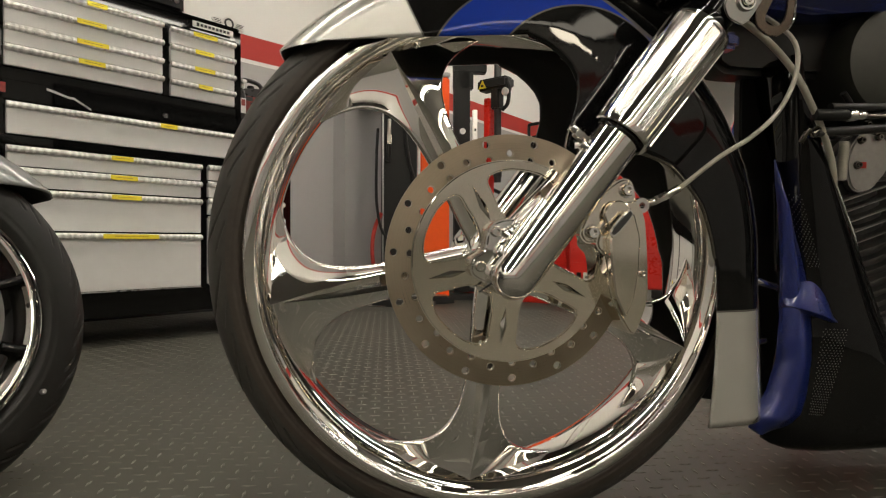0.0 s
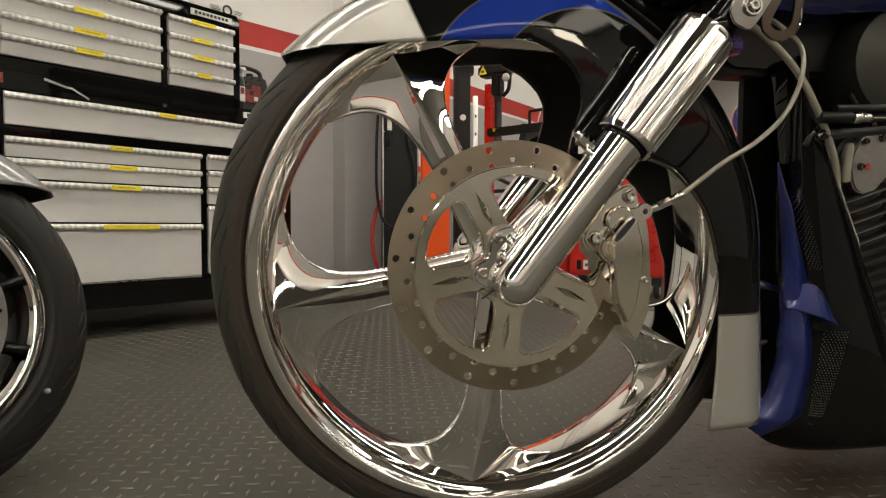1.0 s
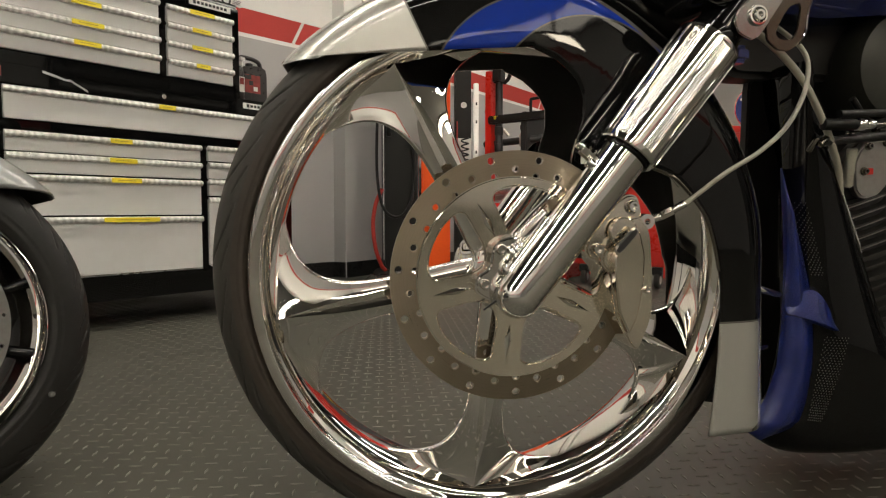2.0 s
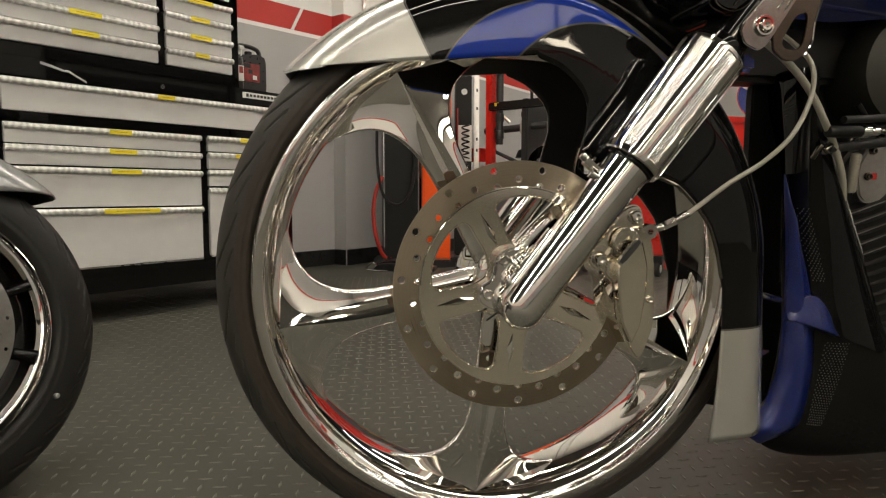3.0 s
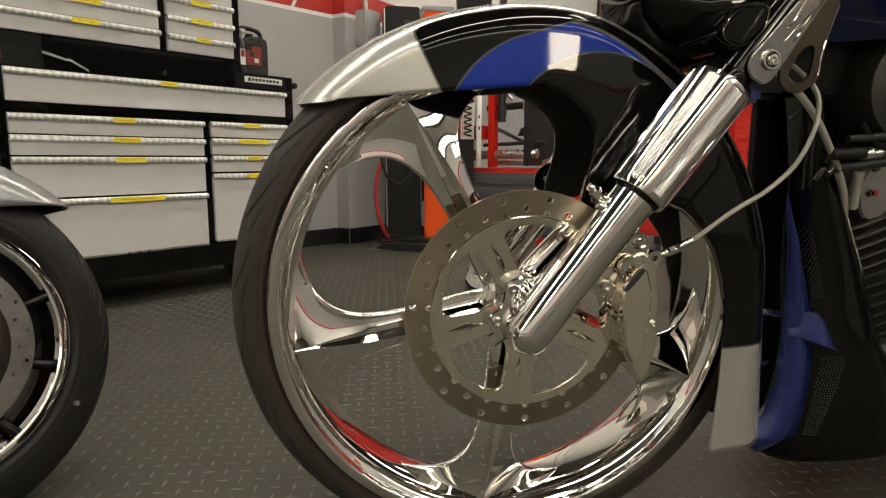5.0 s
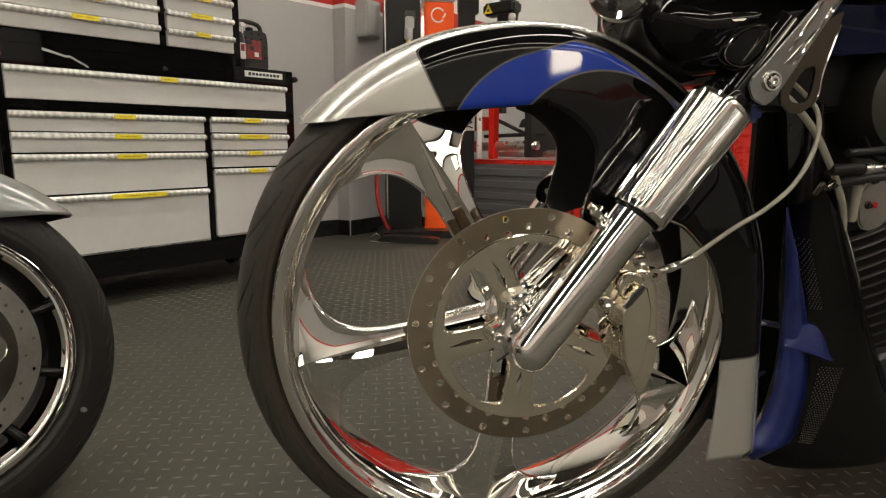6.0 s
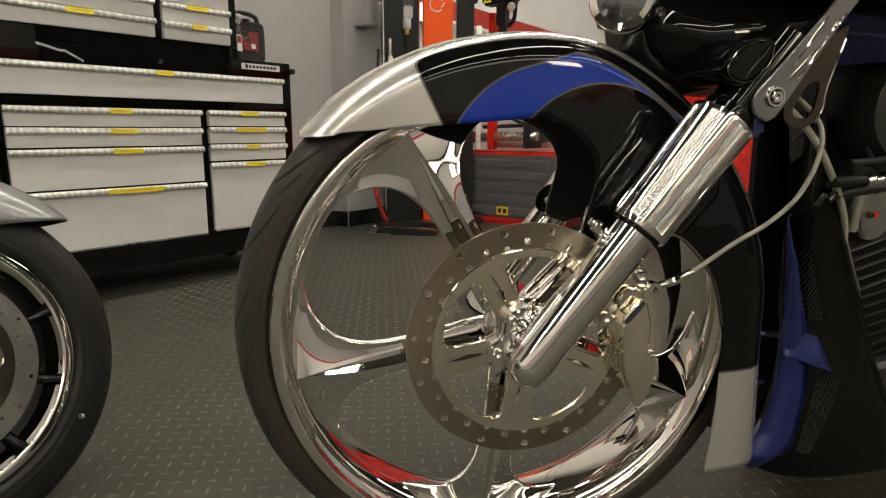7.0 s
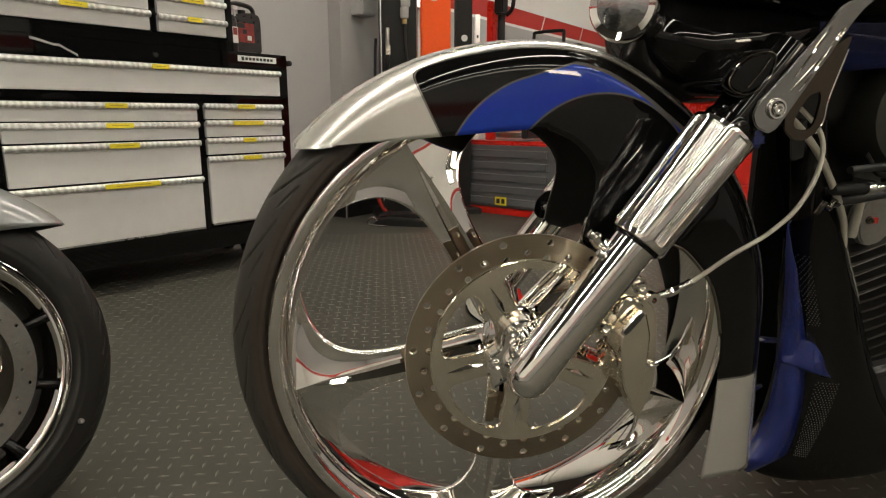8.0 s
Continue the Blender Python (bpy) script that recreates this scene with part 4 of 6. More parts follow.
fender = part("front_fender", fender_mesh(), [FENDER, BLACKP], bike, "wrap-around fender, silver nose, black flank with a blue sweep", angle=0.28)
if sum(p.normal.dot(p.center - Vector((0, MID, 0))) for p in fender.data.polygons) < 0:
    fender.data.flip_normals()
thick = fender.modifiers.new("sheet", "SOLIDIFY")
thick.thickness, thick.offset, thick.material_offset, thick.material_offset_rim = 0.003, -1.0, 1, 0
part("fender_tab", prism(rounded([(0.062, 0.150), (0.098, 0.150), (0.105, 0.190), (0.085, 0.198), (0.062, 0.180)], 0.25, 2), 2 * MID + 0.004, 2 * MID + 0.009, 0.001), BLACK, fender)
part("fender_bolt", bolt(0.079, 2 * MID + 0.004, 0.170, 0.006, 0.008), CHROME, fender)
bead = []
for th in np.linspace(66.4, 1.0, 70):
    e = float(np.interp(th, [0, 2, 16, 31, 40, 46, 52, 60, 64, 66, 67.5], [0.30, 0.296, 0.286, 0.262, 0.235, 0.20, 0.172, 0.165, 0.168, 0.19, 0.232]))
    bead.append((e * math.cos(radians(th)), MID - 0.0788, e * math.sin(radians(th))))
part("fender_bead", tube(bead, 0.0026, 10), SMOKED, fender)


# ---------------------------------------------------------------- rest of the near motorcycle
def loft(sections):
    """Closed rings of points, one after another, with both ends closed."""
    n = len(sections[0])
    verts = [p for s in sections for p in s]
    faces = []
    for i in range(len(sections) - 1):
        for k in range(n):
            l = (k + 1) % n
            faces.append((i * n + k, i * n + l, (i + 1) * n + l, (i + 1) * n + k))
    faces += [tuple(range(n))[::-1], tuple(range((len(sections) - 1) * n, len(sections) * n))]
    return from_lists(verts, faces)


def between(z, table):
    """Values of a table (z, a, b, ...) at z."""
    zs = [r[0] for r in table]
    return [float(np.interp(z, zs, [r[c] for r in table])) for c in range(1, len(table[0]))]


# leg shield: z, front edge x, rear edge x
SHIELD = [(-0.312, 0.490, 0.760), (-0.296, 0.450, 0.758), (-0.26, 0.446, 0.750), (-0.2, 0.462, 0.712), (-0.145, 0.472, 0.668), (-0.085, 0.476, 0.637), (0.03, 0.466, 0.592), (0.10, 0.462, 0.558), (0.15, 0.460, 0.533), (0.20, 0.455, 0.506), (0.25, 0.450, 0.484), (0.31, 0.446, 0.470)]


def shield_y(q, z):
    """How far out the shield stands at a share q of its width: one smooth swell, fullest behind the middle."""
    out = 0.048 - 0.026 * math.exp(-((z + 0.19) / 0.16) ** 2)
    u = min(1.0, max(0.0, q)) ** 0.85 * 2 - 1
    return 0.105 - (0.105 - out) * math.sqrt(max(0.0, 1 - abs(u) ** 2.4))


def shield():
    rows = []
    for z in np.linspace(-0.312, 0.31, 64):
        f, r = between(z, SHIELD)
        tuck = max(0.0, (-0.272 - z) / 0.040)             # the bottom rolls under
        ring_ = []
        for q in [0.5 - 0.5 * math.cos(math.pi * k / 28) for k in range(29)]:
            y = shield_y(q, z)
            ring_.append((f + (r - f) * q, y + (0.12 - y) * 0.55 * tuck ** 2, z))
        ring_ += [(r - 0.002, 0.14, z), (r - 0.01, 0.20, z), (min(f + 0.070, r - 0.012), 0.20, z), (min(f + 0.030, 0.5 * (f + r)), 0.14, z)]
        rows.append(ring_)
    return loft(rows)


sh = part("leg_shield", shield(), BLACK, bike, "glossy black lower fairing", angle=0.9)
# dark sheet added behind the shield to fill the gap at its front edge
part("shield_liner", prism(rounded([(0.50, -0.275), (0.61, -0.28), (0.60, 0.29), (0.436, 0.31), (0.438, 0.15), (0.452, 0.05), (0.475, -0.05), (0.49, -0.2)], 0.1, 2), 0.16, 0.18, 0.003), BLACKP, sh)
# thin chrome line that stands in for the highlight along the black rear edge
edge_pts = []
for z in np.linspace(0.02, 0.20, 12):
    f, r = between(z, SHIELD)
    edge_pts.append((f + (r - f) * 0.86, shield_y(0.86, z) - 0.0004, z))
part("shield_edge", tube(edge_pts, [0.0006] + [0.0022] * 10 + [0.0006], 10), CHROME, sh, "bright line in place of the gloss highlight on the edge")


def scoop():
    """The blue blade before the shield: a slim upper half, a winged lip, a curved lower half with a round nose."""
    low = [(-0.268, 0.408, 0.420), (-0.258, 0.394, 0.460), (-0.240, 0.399, 0.482), (-0.222, 0.411, 0.490), (-0.2035, 0.422, 0.494), (-0.154, 0.438, 0.498), (-0.085, 0.4425, 0.494), (-0.046, 0.442, 0.488), (0.0085, 0.440, 0.473), (0.046, 0.437, 0.461), (0.083, 0.4335, 0.4495), (0.111, 0.429, 0.4385), (0.140, 0.4265, 0.430), (0.152, 0.4255, 0.427)]
    rows = []
    for z in np.linspace(-0.268, 0.152, 90):
        a, b = between(z, low)
        deep = 0.017 + 0.010 * min(1.0, max(0.0, (-0.06 - z) / 0.06))
        deep *= min(1.0, max(0.1, (0.165 - z) / 0.08)) * min(1.0, 0.3 + max(0.0, (z + 0.268) / 0.04))
        pts = []
        for k in range(12):                      # a round nose in the first part, a flank that falls away behind it
            w = math.pi / 2 * k / 11
            pts.append((a + (b - a) * 0.42 * (1 - math.cos(w)), 0.060 - deep * math.sin(w), z))
        for q in np.linspace(0.42, 1, 15)[1:]:
            g = (q - 0.42) / 0.58
            pts.append((a + (b - a) * q, 0.060 - deep * (1 - 0.75 * g ** 1.4), z))
        pts += [(max(b, a + 0.044) + 0.002, 0.104, z), (a + 0.040, 0.104, z)]
        rows.append(pts)
    lip = []
    for k in range(26):                          # the wing: a wedge that grows out of the nose and ends in a point
        g = k / 25
        x = 0.4425 + 0.084 * g
        zt = -0.047 + 0.020 * math.sin(min(1.0, g / 0.62) * math.pi / 2) - 0.070 * max(0.0, (g - 0.35) / 0.65) ** 1.5
        zb = -0.072 - 0.028 * g ** 1.3
        if k in (0, 25):
            zt = zb + max(0.001, (zt - zb) * 0.4)
        yo = 0.051 - 0.024 * math.sin((0.05 + 0.72 * g) * math.pi)
        back = min(0.09, 0.062 + 0.05 * g)
        lip.append([(x, back, zb), (x, yo + 0.006, zb - 0.001), (x, yo, zb + 0.003), (x, yo + 0.0015, zb + 0.25 * (zt - zb) + 0.002), (x, yo + 0.006, zb + 0.6 * (zt - zb)), (x, yo + 0.010, zt), (x, back, zt)])
    return joined(loft(rows), loft(lip))


part("air_scoop", scoop(), BLUE, bike, "metallic blue air scoop with a stepped lip", angle=0.7)
part("scoop_stay", rod((0.395, 0.06, -0.03), (0.45, 0.08, -0.045), 0.006, 12, 0.001), CHROME, bike)
part("scoop_stay", rod((0.40, 0.07, -0.13), (0.44, 0.09, -0.13), 0.006, 12, 0.001), CHROME, bike)
part("scoop_tip", box(0.395, 0.058, -0.246, 0.006, 0.016, 0.010, 0.002), CHROME, bike)


def grille(corners, nu, nv):
    """Perforated black sheet on the shield: small studs in a staggered net between four corners (x, z)."""
    a, b, c, d = [Vector(p) for p in corners]
    bits_v, bits_f = [], []
    for j in range(nv):
        for i in range(nu):
            u, v = (i + (0.5 if j % 2 else 0.0)) / nu, j / (nv - 1)
            x, z = (a * (1 - u) + b * u) * (1 - v) + (d * (1 - u) + c * u) * v
            f, w = between(z, SHIELD)
            p = Vector((x, shield_y(max(0.0, (x - f) / (w - f)), z) - 0.0008, z))
            s, k = 0.0012, len(bits_v)
            bits_v += [p + Vector((s, 0, 0)), p + Vector((0, 0, s)), p + Vector((-s, 0, 0)), p + Vector((0, 0, -s)), p + Vector((0, -0.0012, 0))]
            bits_f += [(k, k + 1, k + 4), (k + 1, k + 2, k + 4), (k + 2, k + 3, k + 4), (k + 3, k, k + 4)]
    me = bpy.data.meshes.new("grille_net")
    me.from_pydata([tuple(v) for v in bits_v], [], bits_f)
    me.materials.append(GRILLE)
    net = new("grille_net", me)
    net.parent = sh
    tagged(net, "fine studs of a perforated black grille", kind="stuff")


grille([(0.484, -0.236), (0.502, -0.236), (0.536, -0.105), (0.502, -0.105)], 7, 34)
grille([(0.485, -0.01), (0.500, -0.01), (0.474, 0.10), (0.460, 0.10)], 4, 30)
grille([(0.4655, -0.02), (0.471, -0.02), (0.4625, 0.12), (0.459, 0.12)], 2, 44)

# crash bar and foot control beside the engine
bar = part("engine_guard", tube([(0.52, 0.15, 0.40), (0.525, 0.15, 0.28), (0.535, 0.155, 0.20), (0.56, 0.16, 0.10), (0.60, 0.17, -0.04), (0.68, 0.18, -0.16)], 0.016, 16, 8), BLACK, bike, "black tubular engine guard")
part("clamp", joined(rod((0.452, 0.012, 0.213), (0.505, 0.012, 0.214), 0.0085, 18, 0.002)), BLACKP, bar)
part("clamp_cap", joined(rod((0.505, 0.012, 0.214), (0.520, 0.012, 0.2145), 0.0092, 18, 0.002), rod((0.52, 0.012, 0.2145), (0.536, 0.012, 0.215), 0.0065, 14, 0.002)), CHROME, bar)
part("shift_rod", rod((0.53, 0.018, 0.215), (0.80, 0.04, 0.222), 0.004, 12), SMOKED, bike)
part("shift_rod", rod((0.52, 0.06, 0.235), (0.85, 0.10, 0.255), 0.006, 12), DARKMETAL, bike)
part("shift_rod", rod((0.47, 0.03, 0.19), (0.62, 0.05, 0.205), 0.007, 12), DARKMETAL, bike)
part("hose_end", joined(rod((0.455, 0.02, 0.185), (0.478, 0.03, 0.20), 0.006, 12, 0.001), rod((0.446, 0.03, 0.175), (0.452, 0.02, 0.195), 0.004, 10, 0.001)), SMOKED, bike)


def engine():
    eng = part("engine_block", box(0.86, 0.28, -0.05, 0.46, 0.22, 0.36, 0.03, 3), DARKMETAL, bike, "black air-cooled engine")
    tilt = Matrix.Rotation(radians(-18), 3, "Y")
    for i in range(13):
        z = -0.10 + 0.0175 * i
        bm = prism(rounded([(-0.085, -0.055), (0.085, -0.055), (0.085, 0.055), (-0.085, 0.055)], 0.2, 3), -0.0022, 0.0022, 0.0008)
        bmesh.ops.rotate(bm, verts=bm.verts, cent=(0, 0, 0), matrix=Matrix.Rotation(radians(90), 3, "X"))
        for v in bm.verts:
            v.co = tilt @ Vector((v.co.x, v.co.y * 1.5, v.co.z)) + Vector((0.672 - 0.012 * i / 3, 0.165, z))
        fin = part("cooling_fin", bm, FIN, eng)
        if i > 7:
            edge = [tilt @ Vector((x, y * 1.5, 0.0)) + Vector((0.672 - 0.012 * i / 3, 0.165, z)) for x, y in ((-0.086, 0.0), (-0.0855, -0.035), (-0.078, -0.050), (-0.06, -0.0558), (0.0, -0.0558), (0.06, -0.0558))]
            part("fin_edge", tube(edge, 0.0011, 6, 3), OLDSTEEL, fin, "bare bright edge")
    part("cylinder", rod((0.685, 0.165, -0.13), (0.62, 0.165, 0.13), 0.06, 28), DARKMETAL, eng)
    bm = prism(rounded([(0.555, 0.13), (0.70, 0.125), (0.72, 0.165), (0.69, 0.205), (0.585, 0.20), (0.56, 0.17)], 0.2, 2), 0.10, 0.23, 0.008)
    part("rocker_box", bm, FIN, eng, "dark rocker box")
    part("head_cover", prism(rounded([(0.585, 0.11), (0.62, 0.105), (0.66, 0.15), (0.655, 0.195), (0.60, 0.205), (0.575, 0.16)], 0.2, 2), 0.088, 0.104, 0.003), OLDSTEEL, eng)
    for x, z in ((0.60, 0.19), (0.632, 0.196), (0.655, 0.17), (0.595, 0.15), (0.565, 0.205), (0.61, 0.215)):
        part("head_bolt", bolt(x, 0.086, z, 0.005, 0.006), SMOKED, eng)
    part("plug_boot", rod((0.556, 0.070, 0.185), (0.562, 0.082, 0.125), 0.0075, 16, 0.002), HOSE, eng, "pale grey spark plug boot")
    part("warning_tag", box(0.603, 0.084, 0.150, 0.012, 0.002, 0.010, 0.0005), RED, eng, "small red tag")
    part("wire_loom", tube([(0.55, 0.07, 0.26), (0.59, 0.075, 0.225), (0.65, 0.08, 0.235), (0.72, 0.09, 0.205)], 0.005, 10, 6), BLACKP, eng)
    return eng


engine()
# added block, hidden by the shield, that deepens the shadow under the motorcycle
part("crankcase", prism(rounded([(0.56, -0.30), (1.22, -0.29), (1.24, -0.12), (1.0, -0.06), (0.58, -0.10)], 0.12, 2), 0.06, 0.36, 0.02, seg=3), DARKMETAL, bike, "unseen black block low in the frame, added to shade the floor")
part("frame_tube", tube([(0.50, 0.17, 0.50), (0.51, 0.17, 0.30), (0.54, 0.18, 0.05), (0.58, 0.2, -0.2), (0.8, 0.2, -0.3)], 0.019, 16, 6), BLACK, bike)
part("frame_tube", tube([(0.36, 0.17, 0.52), (0.6, 0.19, 0.44), (0.95, 0.2, 0.36)], 0.022, 16, 6), BLACK, bike)
part("air_cleaner", lathe([(0.0, 0.02), (0.06, 0.022), (0.085, 0.03), (0.095, 0.05), (0.095, 0.12), (0.0, 0.12)], 48), SATINBLACK, bike, "round black air cleaner cover").location = (0.655, 0.05, 0.315)
part("fuel_tank", loft([[(x, 0.172 + 0.13 * s * math.cos(a), 0.50 + 0.10 * s * math.sin(a)) for a in np.linspace(0, 2 * math.pi, 24, endpoint=False)] for x, s in ((0.46, 0.4), (0.5, 0.75), (0.6, 1.0), (0.8, 1.1), (1.0, 1.0), (1.15, 0.6))]), BLACK, bike, "glossy black fuel tank")
part("far_leg_shield", loft([[(0.60, 0.34, z), (0.74, 0.36, z), (0.74, 0.40, z), (0.60, 0.38, z)] for z in (-0.29, -0.1, 0.1, 0.3)]), BLACK, bike)

part("side_cover", prism(rounded([(0.585, 0.10), (0.98, 0.12), (1.02, 0.44), (0.9, 0.52), (0.585, 0.50)], 0.12, 2), 0.26, 0.36, 0.02, seg=3), SATINBLACK, bike, "dull black side cover")

# occluder added to keep the region behind the fork dark
part("steering_neck", prism(rounded([(0.37, 0.298), (0.60, 0.298), (0.62, 0.46), (0.37, 0.46)], 0.1, 2), 0.13, 0.20, 0.01, seg=2), BLACKP, bike, "black block added to close off the view behind the fork")
part("down_tube", prism(rounded([(0.55, -0.05), (0.64, -0.05), (0.64, 0.30), (0.55, 0.30)], 0.08, 2), 0.17, 0.20, 0.01, seg=2), BLACKP, bike)


def tail_end(parent, x, dirn, mid, paint, ground):
    """The rest of a motorcycle behind its engine: tank, seat, bag, rear fender and wheel."""
    def at(v):
        return x + dirn * v
    def hull(rows, mat, name, label=""):
        return part(name, loft([[(at(v), mid + w * math.cos(a), z + h * math.sin(a)) for a in np.linspace(0, 2 * math.pi, 28, endpoint=False)] for v, z, w, h in rows]), mat, parent, label, angle=0.9)
    hull([(0.28, 0.42, 0.12, 0.03), (0.34, 0.42, 0.18, 0.06), (0.55, 0.40, 0.20, 0.07), (0.78, 0.43, 0.17, 0.07), (0.85, 0.45, 0.10, 0.03)], POWDER, "seat", "black vinyl seat")
    hull([(0.55, 0.28, 0.05, 0.06), (0.62, 0.30, 0.10, 0.10), (0.85, 0.30, 0.11, 0.12), (1.05, 0.24, 0.10, 0.12), (1.12, 0.18, 0.05, 0.06)], paint, "rear_fender")
    wheel = new("rear_tyre", tyre_mesh(0.31, 0.23, 0.075, mid, 20, 300))
    wheel.parent, wheel.location = parent, (at(0.78), 0, ground + 0.31)
    tagged(wheel, "black rear tyre")
    part("rear_rim", lathe([(0.232, mid - 0.05), (0.20, mid - 0.03), (0.06, mid - 0.02), (0.06, mid + 0.02), (0.20, mid + 0.03), (0.232, mid + 0.05)], 64), CHROME, parent).location = (at(0.78), 0, ground + 0.31)
    for side in (-1, 1):
        part("swing_arm", rod((at(0.1), mid + side * 0.12, ground + 0.33), (at(0.80), mid + side * 0.12, ground + 0.31), 0.022, 14, 0.004), BLACK, parent)
        part("saddle_bag", box(at(0.82), mid + side * 0.25, ground + 0.52, 0.50, 0.16, 0.26, 0.05, 4), paint, parent)


tail_end(bike, 0.86, 1, 0.172 - 0.086, BLACK, -0.3887)

# fork crown, lamp nacelle and fairing
part("triple_clamp", joined(rod((0.20, 0.06, 0.345), (0.20, 0.172, 0.345), 0.022, 24, 0.006), box(0.25, 0.086, 0.37, 0.06, 0.16, 0.035, 0.014, 3)), DARKMETAL, bike, "dark fork crown")


nac = part("nacelle", loft([[(x + 0.0, 0.086 + 0.7 * w * math.cos(a), z + h * math.sin(a)) for a in np.linspace(0, 2 * math.pi, 36, endpoint=False)] for x, z, w, h in ((0.140, 0.43, 0.06, 0.02), (0.158, 0.42, 0.11, 0.045), (0.185, 0.412, 0.13, 0.060), (0.225, 0.402, 0.148, 0.068), (0.28, 0.405, 0.162, 0.074), (0.33, 0.415, 0.16, 0.070), (0.375, 0.43, 0.14, 0.05))]), BLACK, bike, "glossy black fork nacelle", angle=1.0)
panel = [(0.200, 0.362), (0.223, 0.391), (0.250, 0.398), (0.271, 0.396), (0.266, 0.363), (0.236, 0.338), (0.207, 0.346)]
part("nacelle_panel", prism(rounded(panel, 0.25, 2), -0.082, 0.02, 0.007, seg=4), BLACK, nac)
rim_line = [(0.236 + (x - 0.236) * 0.86, -0.0826, 0.368 + (z - 0.368) * 0.86) for x, z in rounded(panel, 0.25, 2)]
part("nacelle_rim", tube(rim_line + rim_line[:1], 0.0011, 8), SMOKED, nac)
part("nacelle_rim", tube([(0.232, -0.083, 0.352), (0.248, -0.083, 0.372), (0.258, -0.083, 0.387)], 0.0011, 8, 6), SMOKED, nac)
part("nacelle_bolt", bolt(0.203, 0.018, 0.379, 0.0062, 0.012), CHROME, nac)


def lamp_at(x, y, z, yaw):
    bm = lathe([(0.034, -0.028), (0.043, -0.030), (0.0465, -0.024), (0.047, -0.012), (0.045, 0.0), (0.038, 0.02), (0.03, 0.045), (0.016, 0.062), (0.0, 0.066)], 48)
    lens = lathe([(0.0, -0.034), (0.018, -0.0325), (0.0345, -0.0275), (0.0345, -0.024), (0.0, -0.024)], 40)
    rot = Matrix.Rotation(radians(yaw), 3, "Z")
    out = []
    for b in (bm, lens):
        for v in b.verts:
            v.co = rot @ v.co + Vector((x, y, z))
        out.append(b)
    lamp = part("passing_lamp", out[0], CHROME, bike, "chrome passing lamp with a clear lens")
    part("lens", out[1], GLASS, lamp, "clear ribbed lens")
    return lamp


lamp_at(0.133, 0.035, 0.455, -46)
part("lamp_stay", joined(rod((0.150, 0.065, 0.446), (0.22, 0.086, 0.415), 0.018, 16, 0.004)), BLACK, bike)
part("fairing", loft([[(x, 0.086 - w * math.cos(a), z0 + h * math.sin(a)) for a in np.linspace(0, 2 * math.pi, 40, endpoint=False)] for x, w, z0, h in ((0.17, 0.09, 0.56, 0.05), (0.2, 0.16, 0.565, 0.10), (0.26, 0.22, 0.57, 0.125), (0.36, 0.27, 0.575, 0.14), (0.48, 0.29, 0.585, 0.15), (0.60, 0.30, 0.60, 0.16), (0.66, 0.28, 0.61, 0.14))]), BLACK, bike, "glossy black front fairing", angle=1.0)
part("inner_fairing", loft([[(x, y + (0.47 - z) * 1.1, z) for x, z in ((0.33, 0.40), (0.38, 0.385), (0.50, 0.38), (0.62, 0.39), (0.62, 0.47), (0.36, 0.46))] for y in (-0.02, 0.0, 0.05, 0.12)]), BLUE, bike, "metallic blue inner fairing")
part("fork_shroud", rod(Vector((-0.012, -0.052, -0.014)) + FD * 0.384, Vector((-0.012, -0.052, -0.014)) + FD * 0.412, 0.0335, 28, 0.004), BLACK, bike, "black fork shroud")
part("shroud_clip", box(0.272, -0.045, 0.290, 0.025, 0.03, 0.022, 0.006), BLUE, bike, "blue shroud clip")

# slotted chrome strap with its gusset
slots = []
for (ax, az), (bx, bz) in (((0.293, 0.361), (0.332, 0.419)), ((0.290, 0.346), (0.327, 0.386)), ((0.333, 0.394), (0.349, 0.4175)), ((0.301, 0.346), (0.337, 0.396)), ((0.342, 0.403), (0.356, 0.423))):
    slots.append(rod((ax, -0.0972, az), (bx, -0.0972, bz), 0.0013, 8, 0.0006))
strap = part("strap", prism(rounded([(0.244, 0.318), (0.250, 0.304), (0.268, 0.296), (0.280, 0.303), (0.315, 0.357), (0.369, 0.438), (0.400, 0.462), (0.345, 0.446), (0.327, 0.421), (0.262, 0.345), (0.248, 0.330)], 0.15, 2), -0.097, -0.091, 0.0025), STRAP, bike, "silver grey strap with bright ribs")
for bm in slots:
    part("rib", bm, CHROME, strap)
part("strap_cup", joined(lathe([(0.0095, -0.101), (0.0115, -0.101), (0.0125, -0.099), (0.0125, -0.095), (0.0, -0.095), (0.0, -0.0955), (0.0095, -0.0965)], 32)), CHROME, strap).location = (0.2735, 0, 0.3255)
part("strap_bolt", bolt(0.2735, -0.097, 0.3255, 0.0072, 0.007), CHROME, strap)
# no hole is cut: a dark disc gives its shade
part("strap_hole", lathe([(0.0, -0.0968), (0.005, -0.0968), (0.005, -0.0962), (0.0, -0.0962)], 20), INK, strap).location = (0.258, 0, 0.309)
gus = [(0.302, 0.296), (0.317, 0.285), (0.332, 0.284), (0.346, 0.293), (0.354, 0.309), (0.357, 0.336), (0.373, 0.390), (0.378, 0.41), (0.345, 0.39), (0.30, 0.32)]
gus = [(x - 0.009, z + 0.003) for x, z in gus]
part("gusset", prism(rounded(gus, 0.15, 2), -0.0905, -0.0865, 0.0008, [rounded([(0.304, 0.309), (0.310, 0.301), (0.325, 0.300), (0.3335, 0.309), (0.3375, 0.338), (0.334, 0.346), (0.320, 0.340)], 0.2, 2)]), DARKMIRROR, strap, "mirror steel gusset, toned dark brown, with a three-cornered hole")
strap.location = (-0.004, 0.010, 0.003)
